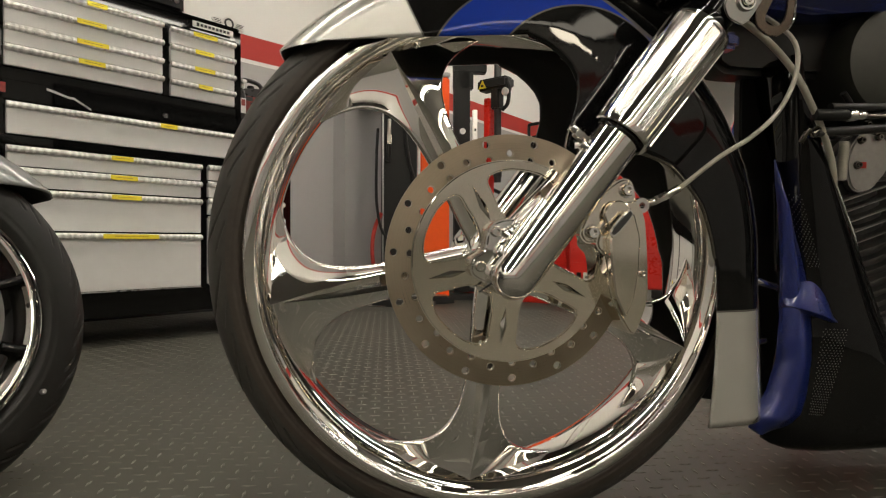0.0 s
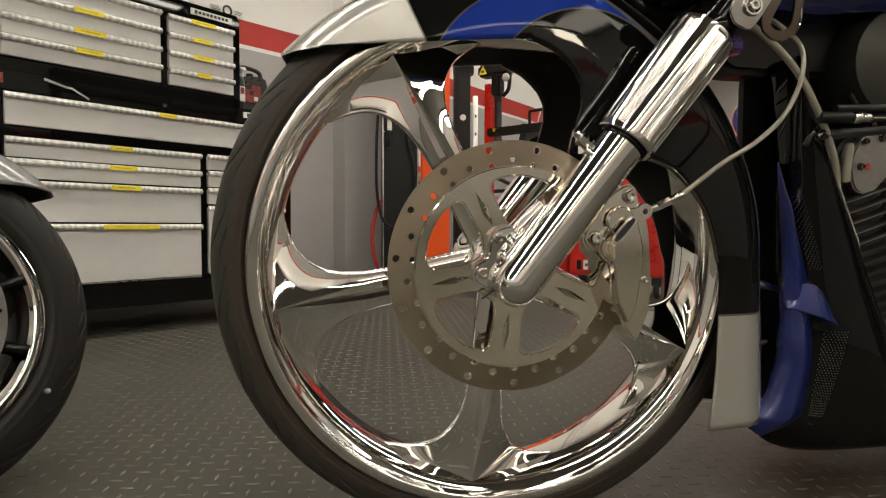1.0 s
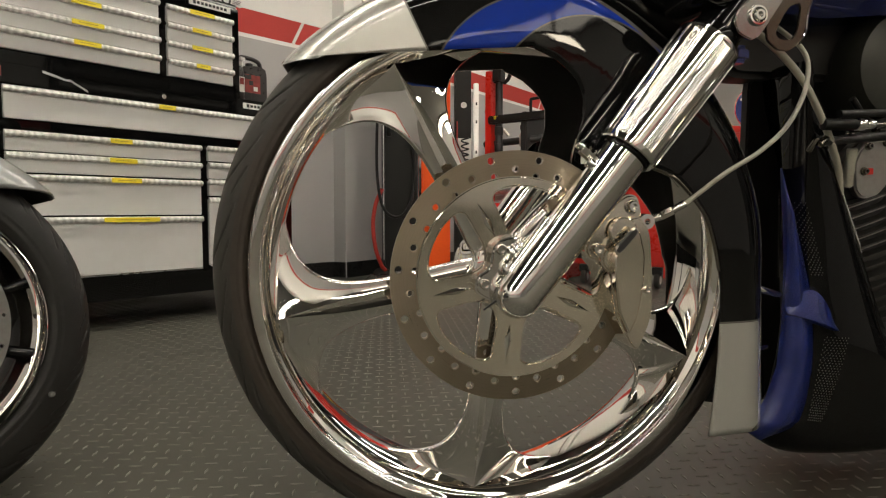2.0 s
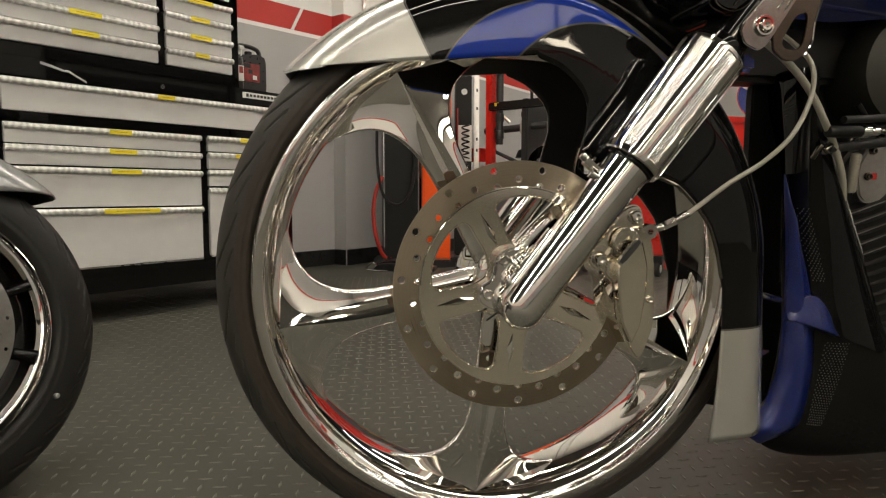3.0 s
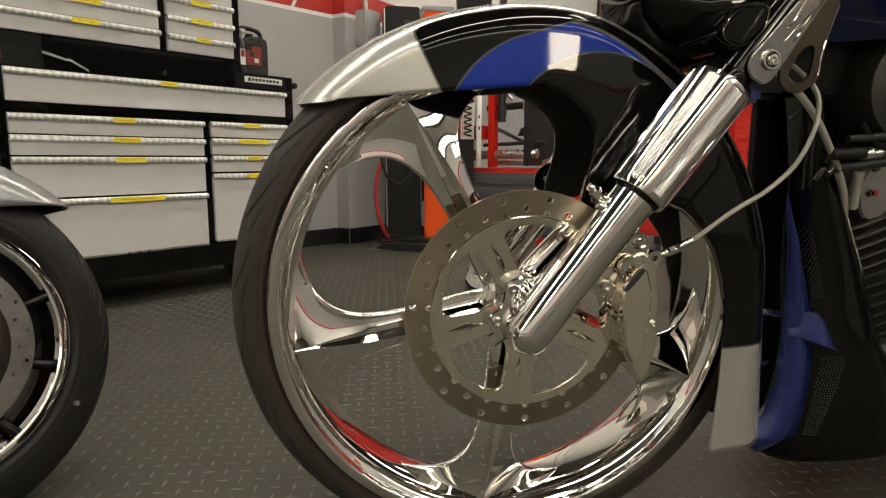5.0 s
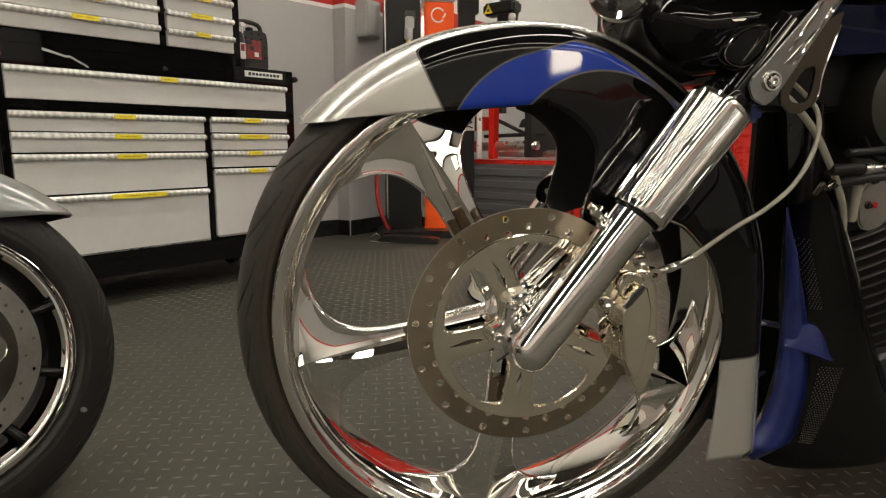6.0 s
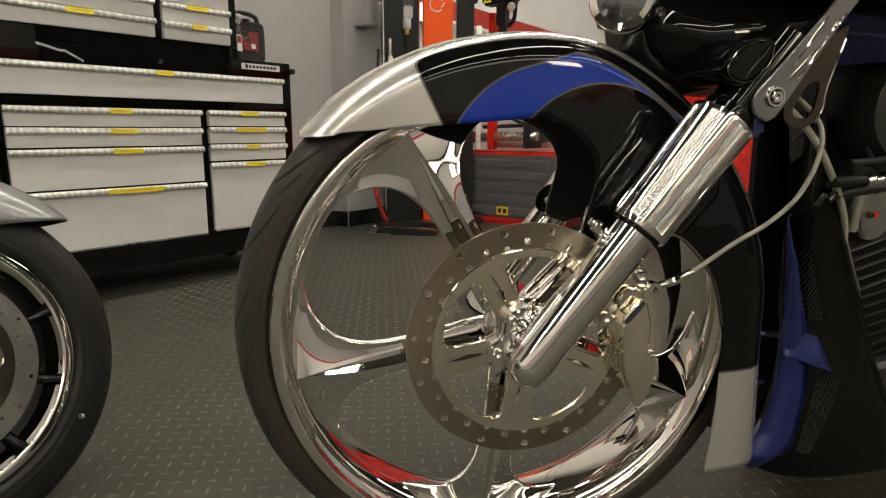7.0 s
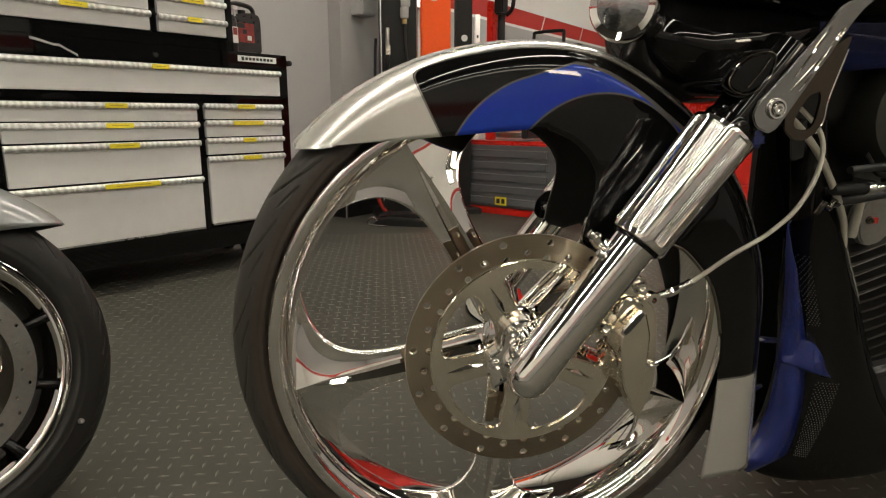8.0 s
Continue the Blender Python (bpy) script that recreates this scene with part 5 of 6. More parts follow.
part("gusset_edge", tube([(0.338, -0.0890, 0.296), (0.3465, -0.0890, 0.312), (0.3495, -0.0890, 0.339), (0.366, -0.0890, 0.395)], 0.0016, 8, 6), CHROME, strap)


# ---------------------------------------------------------------- the second motorcycle, only its nose in view
BIKE2_M = leaning(52.5, -12.5, -0.8219, 1.0162, 0.3020)          # it leans away on its side stand
bike2 = empty("motorcycle", BIKE2_M, "grey parked motorcycle with a chrome-lipped black front wheel", "motorcycle")
MID2 = 0.062
t2 = new("tyre", tyre_mesh(0.3056, 0.2190, 0.0649, MID2, 22, 900, 0.004, 16))
t2.data.materials[0] = t2.data.materials[1] = RUBBER2
t2.parent = bike2
tagged(t2, "black tyre with a smooth sidewall")
prof2 = [(0.2110, 0.018), (0.2172, 0.012), (0.2186, 0.006), (0.2180, 0.0008), (0.2164, -0.0012), (0.2130, -0.0020), (0.2070, -0.0022), (0.2020, -0.0018), (0.1996, -0.0004), (0.1987, 0.0040), (0.1984, 0.0105), (0.1970, 0.0150), (0.1935, 0.0225), (0.1900, 0.0310)]
part("rim_lip", lathe(prof2, 140), CHROME, bike2, "polished rim lip")
part("rim", lathe([(0.1900, 0.0310), (0.186, 0.04), (0.183, 0.06), (0.185, 0.09), (0.193, 0.11), (0.2115, 0.118)], 140), BLACK, bike2, "black rim barrel")
one2 = part("spoke", joined(box(0.118, 0.040, 0, 0.15, 0.022, 0.016, 0.006), rod((0.150, 0.030, 0.0), (0.2060, 0.008, 0.0), 0.0095, 14, 0.003)), BLACK, bike2)
stud = part("spoke_stud", joined(rod((0.2005, 0.0080, 0.0), (0.2095, 0.0040, 0.0), 0.0066, 14, 0.002)), CHROME, bike2)
for i in range(10):
    for src in (one2, stud):
        ob = src if i == 0 else new(src.name.split(".")[0], src.data)
        ob.parent = bike2
        ob.rotation_euler = (0, -radians(15 + 36 * i), 0)
part("hub", lathe([(0.0, 0.0), (0.05, 0.0), (0.06, 0.01), (0.06, 0.11), (0.0, 0.11)], 48), BLACK, bike2)
holes2 = [ring(0.0036, 10, (r_ * math.cos(radians(a_)), r_ * math.sin(radians(a_)))) for i in range(18) for r_, a_ in ((0.150, 20 * i), (0.136, 20 * i + 9))]
part("brake_disc", prism(ring(0.1590, 100), -0.002, 0.003, 0.0, [ring(0.118, 70)] + holes2), OLDSTEEL, bike2, "drilled steel brake disc")
part("disc_carrier", prism(ring(0.1215, 80), -0.008, -0.002, 0.001, [ring(0.03, 12, (0.075 * math.cos(radians(72 * i)), 0.075 * math.sin(radians(72 * i)))) for i in range(5)]), SATIN, bike2)
part("balance_weight", joined(lathe([(0.0, -0.006), (0.003, -0.006), (0.0045, -0.004), (0.005, 0.004), (0.0, 0.004)], 14)), ALU, bike2, "small bright mark on the sidewall").location = (0.2035, -0.0045, -0.1475)


def fender2():
    rows = []
    for th in np.linspace(37.5, 150, 60):
        a = radians(th)
        R = 0.354 - 0.010 * math.sin(radians(min(60, th - 37.5) * 1.5))
        e = min(R - 0.001, 0.2150 / math.sin(a))
        dep = R - e
        row = []
        for q in np.linspace(0, 1, 14):
            d = dep * (1 - q) ** 2
            hw = 0.082 * (1 - (1 - min(1, d / 0.075)) ** 2) ** 0.6
            row.append(((R - d) * math.cos(a), MID2 - hw, (R - d) * math.sin(a)))
        row += [(x, 2 * MID2 - y, z) for x, y, z in row[-2::-1]]
        rows.append(row)
    m = len(rows[0])
    return from_lists([p for r in rows for p in r], [(i * m + k, i * m + k + 1, (i + 1) * m + k + 1, (i + 1) * m + k) for i in range(len(rows) - 1) for k in range(m - 1)])


f2 = part("front_fender", fender2(), [SILVER2, BLACKP], bike2, "grey silver fender with a pointed tail", angle=1.2)
if sum(p.normal.dot(p.center - Vector((0, MID2, 0))) for p in f2.data.polygons) < 0:
    f2.data.flip_normals()
th2 = f2.modifiers.new("sheet", "SOLIDIFY")
th2.thickness, th2.offset, th2.material_offset = 0.004, -1.0, 1
part("fork_leg", rod((-0.03, -0.05, -0.02), (-0.34, -0.06, 0.42), 0.03, 30, 0.004), CHROME, bike2)
part("tank", loft([[(-0.50 - v, MID2 + w * math.cos(a), z + h * math.sin(a)) for a in np.linspace(0, 2 * math.pi, 28, endpoint=False)] for v, z, w, h in ((0.0, 0.52, 0.05, 0.05), (0.06, 0.54, 0.12, 0.09), (0.22, 0.55, 0.15, 0.11), (0.42, 0.52, 0.13, 0.09), (0.50, 0.49, 0.05, 0.03))]), SILVER2, bike2, "grey silver tank", angle=0.9)
part("engine", joined(box(-0.62, MID2, 0.12, 0.42, 0.26, 0.40, 0.04, 3), rod((-0.58, MID2, 0.2), (-0.50, MID2, 0.44), 0.08, 24, 0.01)), DARKMETAL, bike2, "dark engine")
part("handlebar", tube([(-0.50, MID2 - 0.36, 0.72), (-0.42, MID2 - 0.2, 0.74), (-0.36, MID2, 0.66), (-0.42, MID2 + 0.2, 0.74), (-0.50, MID2 + 0.36, 0.72)], 0.013, 12, 6), CHROME, bike2)
part("fork_leg", rod((-0.03, 2 * MID2 + 0.05, -0.02), (-0.34, 2 * MID2 + 0.06, 0.42), 0.03, 30, 0.004), CHROME, bike2)
part("fork_yoke", box(-0.37, MID2, 0.50, 0.10, 0.26, 0.20, 0.03, 3), BLACK, bike2)
tail_end(bike2, -0.66, -1, MID2, SILVER2, -0.304)


# ---------------------------------------------------------------- machines at the far wall
def spool(name, pts, r, mat, parent, label="", steps=8):
    return part(name, tube(pts, r, 12, steps), mat, parent, label)


def alignment_tower():
    t = empty("service_tower", pose(0.02, 4.42, 0, 0, 0, 6), "black service tower with an orange flank and hanging hoses", "machine")
    part("cabinet", box(-0.118, 0.12, 0.83, 0.235, 0.26, 1.56, 0.008), BLACKP, t)
    part("orange_flank", box(0.130, 0.10, 0.80, 0.205, 0.20, 1.58, 0.012), ORANGE, t, "bright orange sheet-metal flank")
    part("flank_cap", box(0.130, 0.10, 1.605, 0.215, 0.21, 0.03, 0.006), LIGHTGREY, t)
    part("trim_strip", box(0.014, -0.012, 0.86, 0.016, 0.02, 1.46, 0.004), CHROME, t, "bright edge trim")
    part("trim_strip", box(-0.238, -0.012, 0.86, 0.006, 0.012, 1.46, 0.002), ALU, t)
    part("foot", prism(rounded([(-0.30, 0.0), (0.24, 0.0), (0.24, 0.03), (0.20, 0.055), (-0.26, 0.05), (-0.30, 0.02)], 0.15, 1), -0.16, 0.30, 0.006), POWDER, t, "black foot plate")
    # white swirl mark on the flank
    part("flank_mark", tube([(0.12 + 0.045 * math.cos(a), -0.0015, 1.50 + 0.045 * math.sin(a)) for a in np.linspace(0.6, 5.6, 16)], 0.005, 6), WHITE, t, "white open ring mark")
    part("flank_mark", tube([(0.150, -0.0015, 1.485), (0.165, -0.0015, 1.495), (0.17, -0.0015, 1.515)], 0.005, 6), WHITE, t)
    reg = part("regulator", joined(rod((-0.085, -0.045, 1.33), (-0.085, -0.045, 1.40), 0.028, 20, 0.006), box(-0.075, -0.02, 1.44, 0.06, 0.05, 0.08, 0.008)), LIGHTGREY, t, "grey air regulator")
    part("brass_nut", rod((-0.085, -0.045, 1.295), (-0.085, -0.045, 1.33), 0.016, 12, 0.002), BRASS, reg)
    spool("air_hose", [(-0.085, -0.045, 1.30), (-0.083, -0.05, 1.15), (-0.06, -0.05, 0.98), (-0.03, -0.05, 0.86), (-0.02, -0.05, 0.6)], 0.011, BLACKP, t, "black air hose")
    part("display", box(-0.07, -0.018, 1.485, 0.07, 0.02, 0.07, 0.006), DARKMETAL, t)
    gun = part("air_gun", joined(rod((-0.20, -0.04, 1.14), (-0.195, -0.04, 1.27), 0.012, 14, 0.003), box(-0.195, -0.04, 1.13, 0.03, 0.03, 0.07, 0.006)), STEEL, t, "steel air gun in its holder")
    part("gun_grip", rod((-0.205, -0.04, 0.98), (-0.2, -0.04, 1.10), 0.016, 14, 0.004), BLACKP, gun)
    spool("hose_loop", [(-0.275, -0.05, 1.2), (-0.285, -0.06, 1.0), (-0.285, -0.07, 0.7), (-0.25, -0.09, 0.50), (-0.17, -0.09, 0.43), (-0.09, -0.08, 0.47), (-0.04, -0.06, 0.6), (-0.02, -0.04, 0.9)], 0.010, BLACKP, t, "hanging loop of black hose")
    spool("red_hose", [(-0.25, -0.03, 0.62), (-0.295, -0.05, 0.52), (-0.315, -0.06, 0.38), (-0.30, -0.07, 0.22), (-0.26, -0.05, 0.10), (-0.23, -0.03, 0.06)], 0.014, REDHOSE, t, "red air hose")
    for x in (-0.20, -0.04):
        part("foot_bolt", rod((x, -0.03, 0.05), (x, -0.03, 0.066), 0.012, 8, 0.002), CHROME, t)
    return t


alignment_tower()


def foot_pedal():
    t = empty("floor_stand", pose(-0.30, 4.17, 0, 0, 0, -14), "black floor stand with a bent wire hoop", "stand")
    part("base", prism(rounded([(0.02, 0.0), (0.44, 0.0), (0.44, 0.04), (0.07, 0.05)], 0.15, 1), -0.05, 0.05, 0.006), POWDER, t)
    spool("wire_hoop", [(0.06, -0.04, 0.03), (0.03, -0.05, 0.06), (-0.02, -0.03, 0.012), (0.04, -0.06, 0.006), (0.14, -0.08, 0.006)], 0.005, CHROME, t, "bent bright wire", 3)
    return t


foot_pedal()


def conduit():
    t = empty("switch_box", W2 @ pose(0.175, 0, 0), "grey steel switch box on the wall", "switch box")
    part("box", box(0, -0.05, 1.49, 0.15, 0.10, 0.24, 0.006), LIGHTGREY, t)
    part("cover", box(0, -0.104, 1.49, 0.135, 0.008, 0.22, 0.003), LIGHTGREY, t)
    part("cover_screw", rod((0.0, -0.112, 1.58), (0.0, -0.106, 1.58), 0.006, 10), STEEL, t)
    part("conduit", rod((0.0, -0.03, 1.60), (0.0, -0.03, 3.29), 0.016, 16), STEEL, t)
    return t


conduit()


def tyre_changer():
    t = empty("tyre_changer", pose(0.315, 4.835, 0, 0, 0, -41.6), "red tyre changer with a grey ribbed cabinet and black arms", "tyre changer")
    L = 0.95
    part("cabinet", box(L / 2, 0.36, 0.270, L, 0.70, 0.52, 0.02, 3), RED, t, "red enamelled cabinet")
    part("plinth", box(L / 2, 0.0, 0.022, L + 0.02, 0.05, 0.044, 0.008), RED, t)
    part("shutter_frame", box(L / 2 - 0.04, -0.002, 0.275, L - 0.08, 0.02, 0.45, 0.006), GREY, t, "grey front panel")
    for i in range(5):
        z = 0.097 + 0.086 * i
        part("shutter_slat", prism([(0.02, z - 0.036), (L - 0.14, z - 0.036), (L - 0.14, z + 0.036), (0.02, z + 0.036)], -0.026, 0.008, 0.013, seg=3), GREY, t)
    part("caution_label", box(0.436, -0.028, 0.100, 0.098, 0.004, 0.060, 0.001), YELLOW, t, "yellow caution label")
    part("caution_mark", box(0.416, -0.031, 0.100, 0.028, 0.002, 0.034), INK, t)
    part("caution_mark", box(0.458, -0.031, 0.100, 0.028, 0.002, 0.034), INK, t)
    part("side_cap", prism(rounded([(L - 0.075, 0.04), (L + 0.01, 0.04), (L + 0.02, 0.28), (L - 0.01, 0.515), (L - 0.075, 0.53)], 0.2, 2), -0.03, 0.03, 0.008), RED, t)
    # turntable and clamps
    part("table", lathe([(0.0, 0.0), (0.24, 0.0), (0.25, 0.012), (0.25, 0.035), (0.20, 0.05), (0.0, 0.05)], 60), STEEL, t).matrix_local = pose(0.42, 0.33, 0.55, 90, 0, 0)
    for i in range(4):
        a = radians(45 + 90 * i)
        part("jaw", box(0.42 + 0.17 * math.cos(a), 0.33 + 0.17 * math.sin(a), 0.63, 0.07, 0.07, 0.07, 0.008), DARKMETAL, t)
    part("air_cylinder", rod((0.16, 0.02, 0.625), (0.66, 0.06, 0.635), 0.033, 28, 0.004), ALU, t, "bare metal air cylinder")
    part("cylinder_end", rod((0.12, 0.017, 0.624), (0.17, 0.021, 0.625), 0.042, 20, 0.004), RED, t)
    part("cross_bar", rod((0.20, 0.06, 0.70), (0.70, 0.10, 0.715), 0.014, 16), DARKMETAL, t)
    part("upper_bar", rod((0.24, 0.05, 0.965), (0.74, 0.08, 0.985), 0.026, 20, 0.003), DARKMETAL, t)
    part("brace", rod((0.22, 0.08, 1.22), (0.42, 0.10, 1.02), 0.012, 14), STEEL, t)
    part("brace", rod((0.26, 0.06, 0.84), (0.52, 0.10, 0.72), 0.014, 14), DARKMETAL, t)
    cl = part("clamp_post", joined(rod((0.57, 0.05, 0.66), (0.575, 0.05, 1.05), 0.018, 18, 0.003), box(0.575, 0.05, 0.975, 0.05, 0.06, 0.10, 0.008)), STEEL, t)
    part("clamp_knob", rod((0.578, 0.05, 1.045), (0.579, 0.05, 1.085), 0.03, 16, 0.006), BLACKP, cl)
    part("cone", lathe([(0.0, 0.0), (0.05, 0.0), (0.03, 0.05), (0.018, 0.06), (0.0, 0.06)], 24), BLACKP, t).matrix_local = pose(0.55, 0.06, 0.76, 90, 0, 0)
    part("valve_block", box(0.20, 0.01, 0.79, 0.10, 0.09, 0.10, 0.008), RED, t)
    part("valve_plate", box(0.215, -0.04, 0.795, 0.045, 0.004, 0.05, 0.001), WHITE, t)
    part("valve_plate", box(0.29, 0.05, 0.80, 0.05, 0.05, 0.22, 0.004), BLACKP, t)
    part("hub_motor", rod((0.10, -0.01, 0.79), (0.18, -0.01, 0.79), 0.035, 18, 0.006), BLACKP, t)
    # red column, screw and black carriage
    part("red_column", box(0.307, 0.02, 1.01, 0.05, 0.07, 0.95, 0.006), RED, t, "red upright column")
    part("lift_screw", rod((0.390, 0.01, 0.86), (0.390, 0.01, 2.05), 0.027, 20), DARKMETAL, t)
    for z in (0.90, 1.02, 1.26, 1.34):
        part("screw_sleeve", rod((0.390, 0.01, z), (0.390, 0.01, z + 0.06), 0.032 if z < 1.2 else 0.027, 20, 0.004), DARKMETAL, t)
    part("yellow_ring", rod((0.377, 0.01, 1.13), (0.377, 0.01, 1.155), 0.037, 20, 0.003), YELLOW, t, "yellow collar")
    car = part("carriage", joined(box(0.377, 0.0, 1.575, 0.26, 0.12, 0.085, 0.018, 3), box(0.392, 0.0, 1.47, 0.07, 0.08, 0.16, 0.01)), BLACKP, t, "black plastic carriage head")
    part("caution_sign", from_lists([(0.267, -0.062, 1.545), (0.337, -0.062, 1.545), (0.302, -0.062, 1.607), (0.267, -0.058, 1.545), (0.337, -0.058, 1.545), (0.302, -0.058, 1.607)], [(0, 1, 2), (5, 4, 3), (0, 3, 4, 1), (1, 4, 5, 2), (2, 5, 3, 0)]), YELLOW, car, "yellow warning triangle")
    part("caution_bar", box(0.302, -0.0635, 1.565, 0.022, 0.002, 0.016), INK, car)
    spool("lever", [(0.492, -0.02, 1.58), (0.512, -0.03, 1.52), (0.502, -0.03, 1.42), (0.452, -0.02, 1.38)], 0.014, BLACKP, car, "", 5)
    part("lever_cap", rod((0.492, -0.06, 1.50), (0.492, -0.02, 1.50), 0.028, 16, 0.004), ALU, car)
    spool("handle_loop", [(0.66, 0.0, 1.16), (0.66, 0.0, 1.235), (0.68, 0.0, 1.25), (0.86, 0.0, 1.25), (0.88, 0.0, 1.235), (0.88, 0.0, 1.16)], 0.011, BLACKP, t, "black grab handle", 3)
    part("arm_rail", box(0.66, 0.0, 1.13, 0.70, 0.05, 0.06, 0.008), BLACKP, t)
    part("arm_rail", box(0.60, 0.20, 0.86, 0.05, 0.40, 0.62, 0.008), DARKMETAL, t)
    return t


tyre_changer()


def helper_arm():
    t = empty("helper_arm", pose(0.29, 4.62, 0, 0, 0, 4), "black helper arm post with a coiled air line", "machine arm")
    part("post", joined(box(0.082, 0.03, 0.68, 0.15, 0.06, 1.28, 0.006), box(0.096, 0.03, 1.245, 0.185, 0.06, 0.10, 0.006), box(0.157, 0.03, 1.337, 0.31, 0.07, 0.10, 0.008)), BLACKP, t)
    part("hole_disc", lathe([(0.0, -0.003), (0.022, -0.003), (0.022, 0.001), (0.0, 0.001)], 24), WHITE, t).location = (0.07, 0, 1.24)
    t.children[-1].scale = (0.8, 1.0, 1.3)
    part("scale_strip", box(0.162, 0.01, 0.97, 0.036, 0.03, 0.86, 0.003), ALU, t, "bright scale strip with small plates")
    for z in (0.82, 0.9, 1.12, 1.25):
        part("scale_plate", box(0.162, -0.008, z, 0.028, 0.004, 0.045, 0.001), WHITE, t)
        part("scale_mark", box(0.162, -0.011, z, 0.012, 0.002, 0.022), INK, t)
    part("card", box(0.074, -0.006, 0.87, 0.10, 0.004, 0.26, 0.001), WHITE, t, "pale card behind the coiled line")
    pts = []
    for i in range(121):
        a = i / 120 * 2 * math.pi * 6
        pts.append((0.074 + 0.026 * math.cos(a), -0.034 + 0.022 * math.sin(a), 0.76 + 0.24 * i / 120))
    part("coiled_line", tube(pts, 0.0055, 8), BLACKP, t, "black coiled air line")
    part("red_line", tube([(0.02, -0.012, 0.74), (0.02, -0.012, 1.12)], 0.005, 8), REDHOSE, t)
    part("foot_plate", box(0.08, 0.05, 0.02, 0.24, 0.22, 0.04, 0.006), POWDER, t)
    return t


helper_arm()


def tool_cart(m, label, w=0.60, h=0.83, seams=(0.42,)):
    t = empty("tool_cart", m, label, "tool cart")
    part("body", box(w / 2, 0.22, (h + 0.12) / 2, w, 0.44, h - 0.12 - 0.03, 0.008), RED, t)
    part("lid", box(w / 2, 0.22, h - 0.015, w + 0.02, 0.46, 0.035, 0.008), RED, t)
    zs = [0.14, *seams, h - 0.05]
    for a, b in zip(zs, zs[1:]):
        d = part("drawer", box(w / 2, -0.006, (a + b) / 2, w - 0.04, 0.014, b - a - 0.008, 0.003), RED, t)
        part("handle", box(w / 2 - 0.12, -0.018, b - 0.10, 0.16, 0.014, 0.02, 0.004), CHROME, d, "chrome pull")
    for x in (0.08, w - 0.08):
        for y in (0.06, 0.38):
            c = part("caster", joined(box(x, y, 0.105, 0.06, 0.06, 0.05, 0.004)), POWDER, t)
            part("wheel", rod((x - 0.016, y, 0.05), (x + 0.016, y, 0.05), 0.05, 24, 0.006), RUBBER, c)
            part("wheel_cap", rod((x - 0.019, y, 0.05), (x + 0.019, y, 0.05), 0.025, 16, 0.003), ALU, c)
    return t


tool_cart(pose(1.27, 2.62, 0, 0, 0, 8), "bright red steel tool cart with chrome pulls")
far_cart = tool_cart(pose(1.0, 4.02, 0, 0, 0, -35), "red rolling tool cart beside the tyre changer", 0.62, 0.95, (0.3, 0.6))
for i in range(4):
    part("socket_tag", box(0.07 + 0.045 * i, -0.018, 0.20, 0.03, 0.004, 0.06, 0.001), WHITE if i % 2 else BLACKP, far_cart)


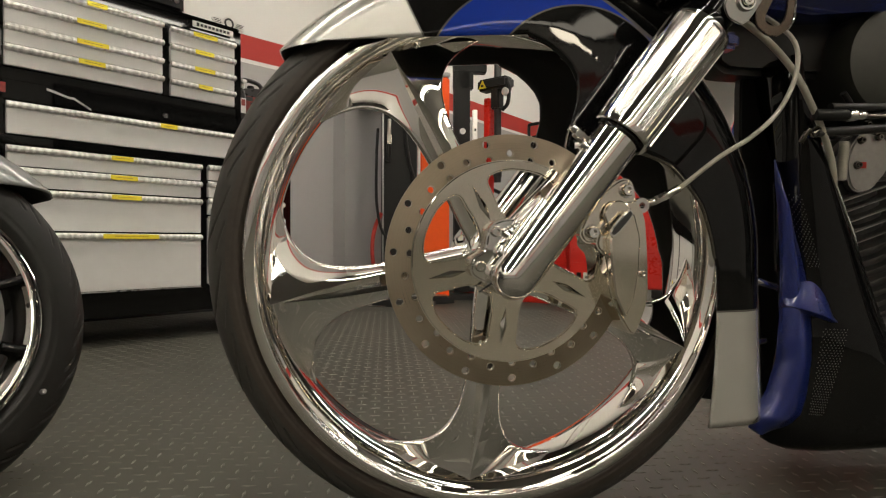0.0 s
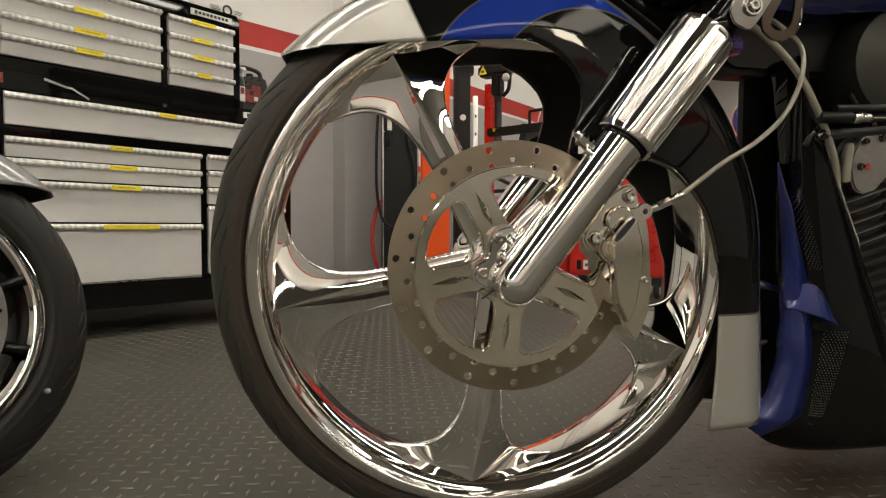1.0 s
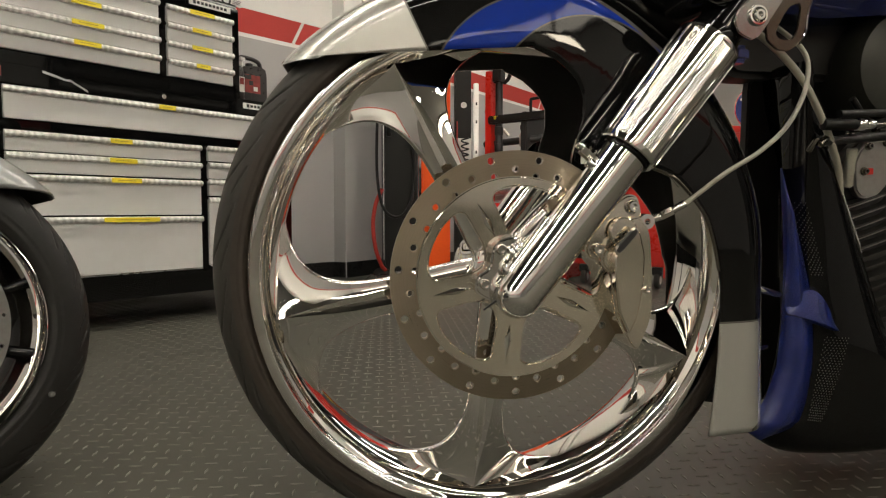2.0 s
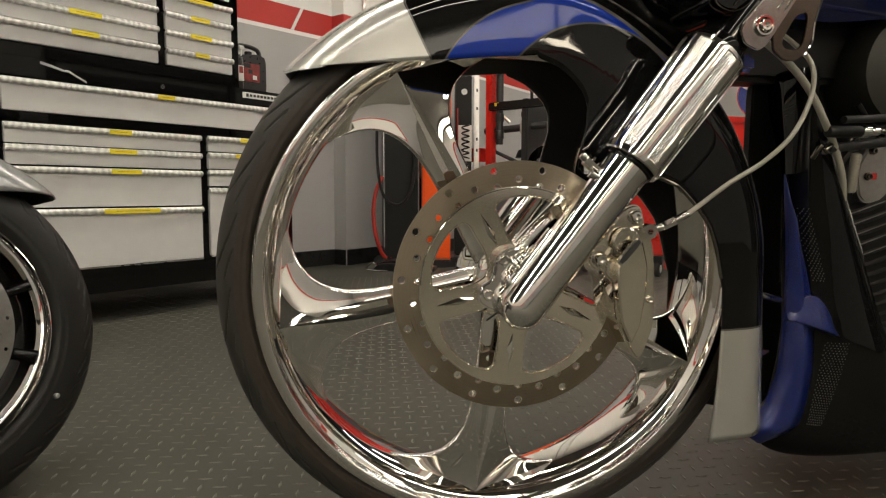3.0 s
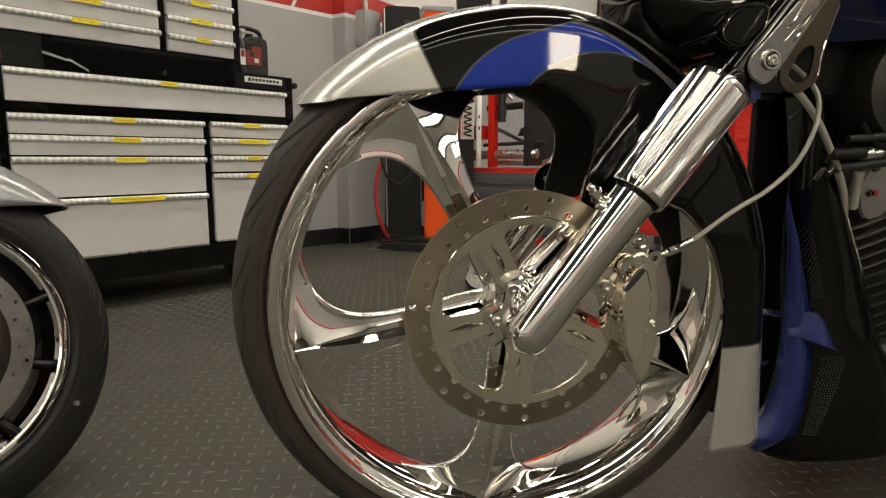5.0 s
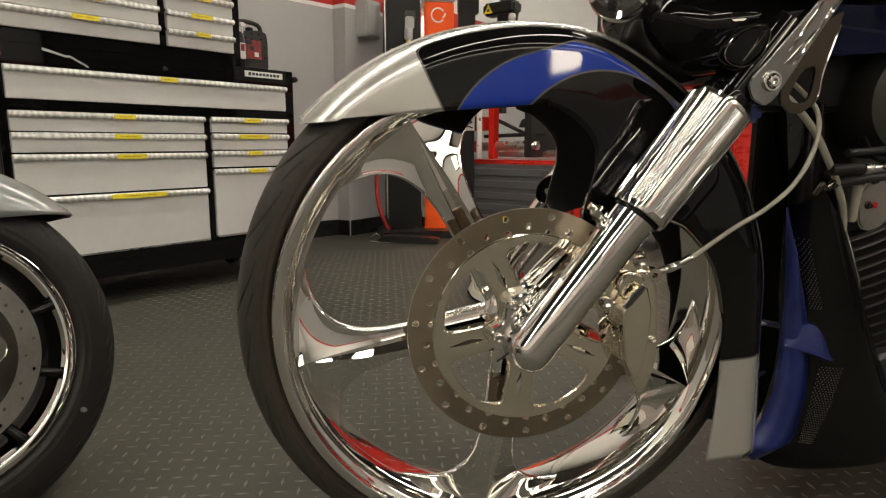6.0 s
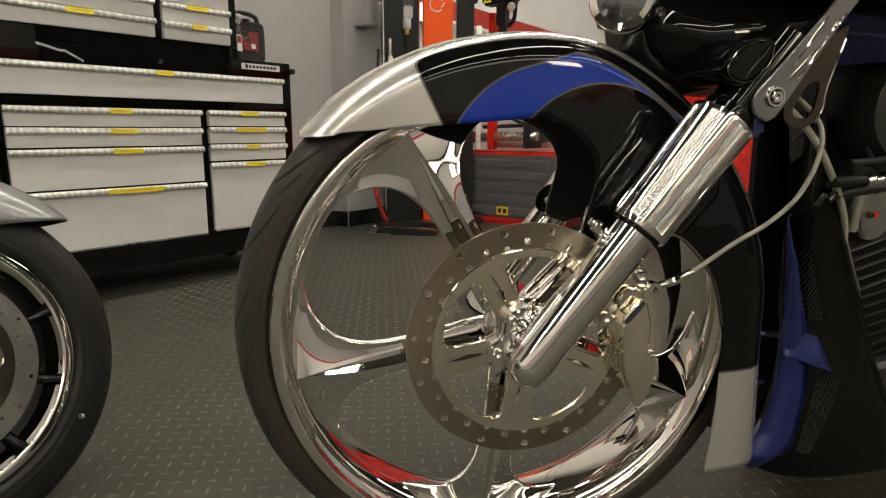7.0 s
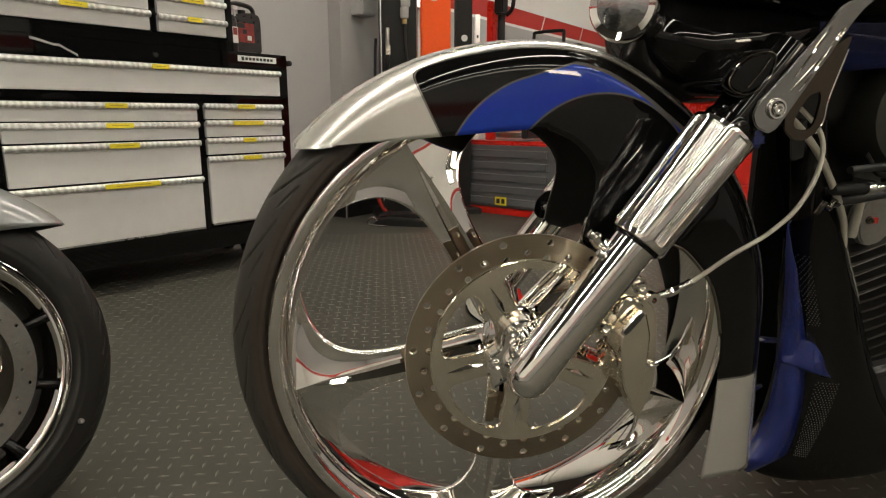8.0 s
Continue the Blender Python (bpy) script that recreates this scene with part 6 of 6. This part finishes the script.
def round_sign():
    t = empty("round_sign", pose(2.125, 3.82, 0.05, 0, 0, -20), "round blue and yellow gasoline sign on a slim stand", "sign")
    part("stand", joined(rod((0, 0.03, -0.03), (0, 0.03, 1.06), 0.012, 14), lathe([(0.0, 0.0), (0.15, 0.0), (0.15, 0.02), (0.0, 0.03)], 32)), POWDER, t)
    part("disc", lathe([(0.0, -0.004), (0.148, -0.004), (0.15, 0.0), (0.148, 0.004), (0.0, 0.004)], 64), WHITE, t).location = (0, 0, 1.06)
    part("ring", lathe([(0.075, -0.0065), (0.142, -0.0065), (0.142, -0.004), (0.075, -0.004)], 64, True), BLUE, t, "deep blue ring").location = (0, 0, 1.06)
    part("edge_ring", lathe([(0.143, -0.0075), (0.1475, -0.0075), (0.1475, -0.004), (0.143, -0.004)], 64, True), RED, t).location = (0, 0, 1.06)
    part("core", lathe([(0.0, -0.0065), (0.072, -0.0065), (0.072, -0.004), (0.0, -0.004)], 48), YELLOW, t, "yellow centre").location = (0, 0, 1.06)
    part("core_mark", prism(rounded([(-0.03, -0.02), (0.0, -0.035), (0.03, -0.01), (0.012, 0.03), (-0.02, 0.022)], 0.2, 1), -0.009, -0.0066), RED, t, "red blot").location = (0, 0, 1.06)
    for i, ch in enumerate("GAS"):
        cu = bpy.data.curves.new("letter", "FONT")
        cu.body, cu.size, cu.extrude, cu.align_x, cu.align_y = ch, 0.062, 0.001, "CENTER", "CENTER"
        ob = new("letter", cu)
        dg = bpy.context.evaluated_depsgraph_get()
        me = bpy.data.meshes.new_from_object(ob.evaluated_get(dg))
        bpy.data.objects.remove(ob)
        me.materials.clear()
        me.materials.append(WHITE)
        ob = new("letter", me)
        ob.parent = t
        a = radians(-128 + 30 * i)
        ob.matrix_local = Matrix.Translation((0.108 * math.cos(a), -0.0078, 1.06 + 0.108 * math.sin(a))) @ Matrix.Rotation(-(a + math.pi / 2), 4, "Y") @ Matrix.Rotation(math.pi / 2, 4, "X")
    for i in range(4):
        a = radians(150 - 26 * i)
        ob = part("letter_bar", box(0, 0, 0, 0.03, 0.002, 0.038), WHITE, t)
        ob.matrix_local = Matrix.Translation((0.108 * math.cos(a), -0.0078, 1.06 + 0.108 * math.sin(a))) @ Matrix.Rotation(-(a - math.pi / 2), 4, "Y")
    return t


round_sign()


def wall_poster():
    t = empty("wall_sign", W2 @ pose(5.20, 0, 0.045), "dark red framed wall sign with white letters", "wall sign")
    part("board", box(0, -0.012, 2.22, 1.3, 0.02, 0.62, 0.003), CARDRED, t)
    for x, z, w, h in ((0, 2.545, 1.34, 0.03), (0, 1.895, 1.34, 0.03), (-0.665, 2.22, 0.03, 0.62), (0.665, 2.22, 0.03, 0.62)):
        part("frame_bar", box(x, -0.016, z, w, 0.03, h, 0.004), INK, t)
    for i, ch in enumerate("OU"):
        cu = bpy.data.curves.new("letter", "FONT")
        cu.body, cu.size, cu.extrude, cu.align_x, cu.align_y = ch, 0.34, 0.002, "CENTER", "CENTER"
        ob = new("letter", cu)
        me = bpy.data.meshes.new_from_object(ob.evaluated_get(bpy.context.evaluated_depsgraph_get()))
        bpy.data.objects.remove(ob)
        me.materials.clear()
        me.materials.append(WHITE)
        ob = new("letter", me)
        ob.parent = t
        ob.matrix_local = pose(-0.5 + 0.22 * i, -0.026, 2.10, 90, 0, 0)
    return t


wall_poster()
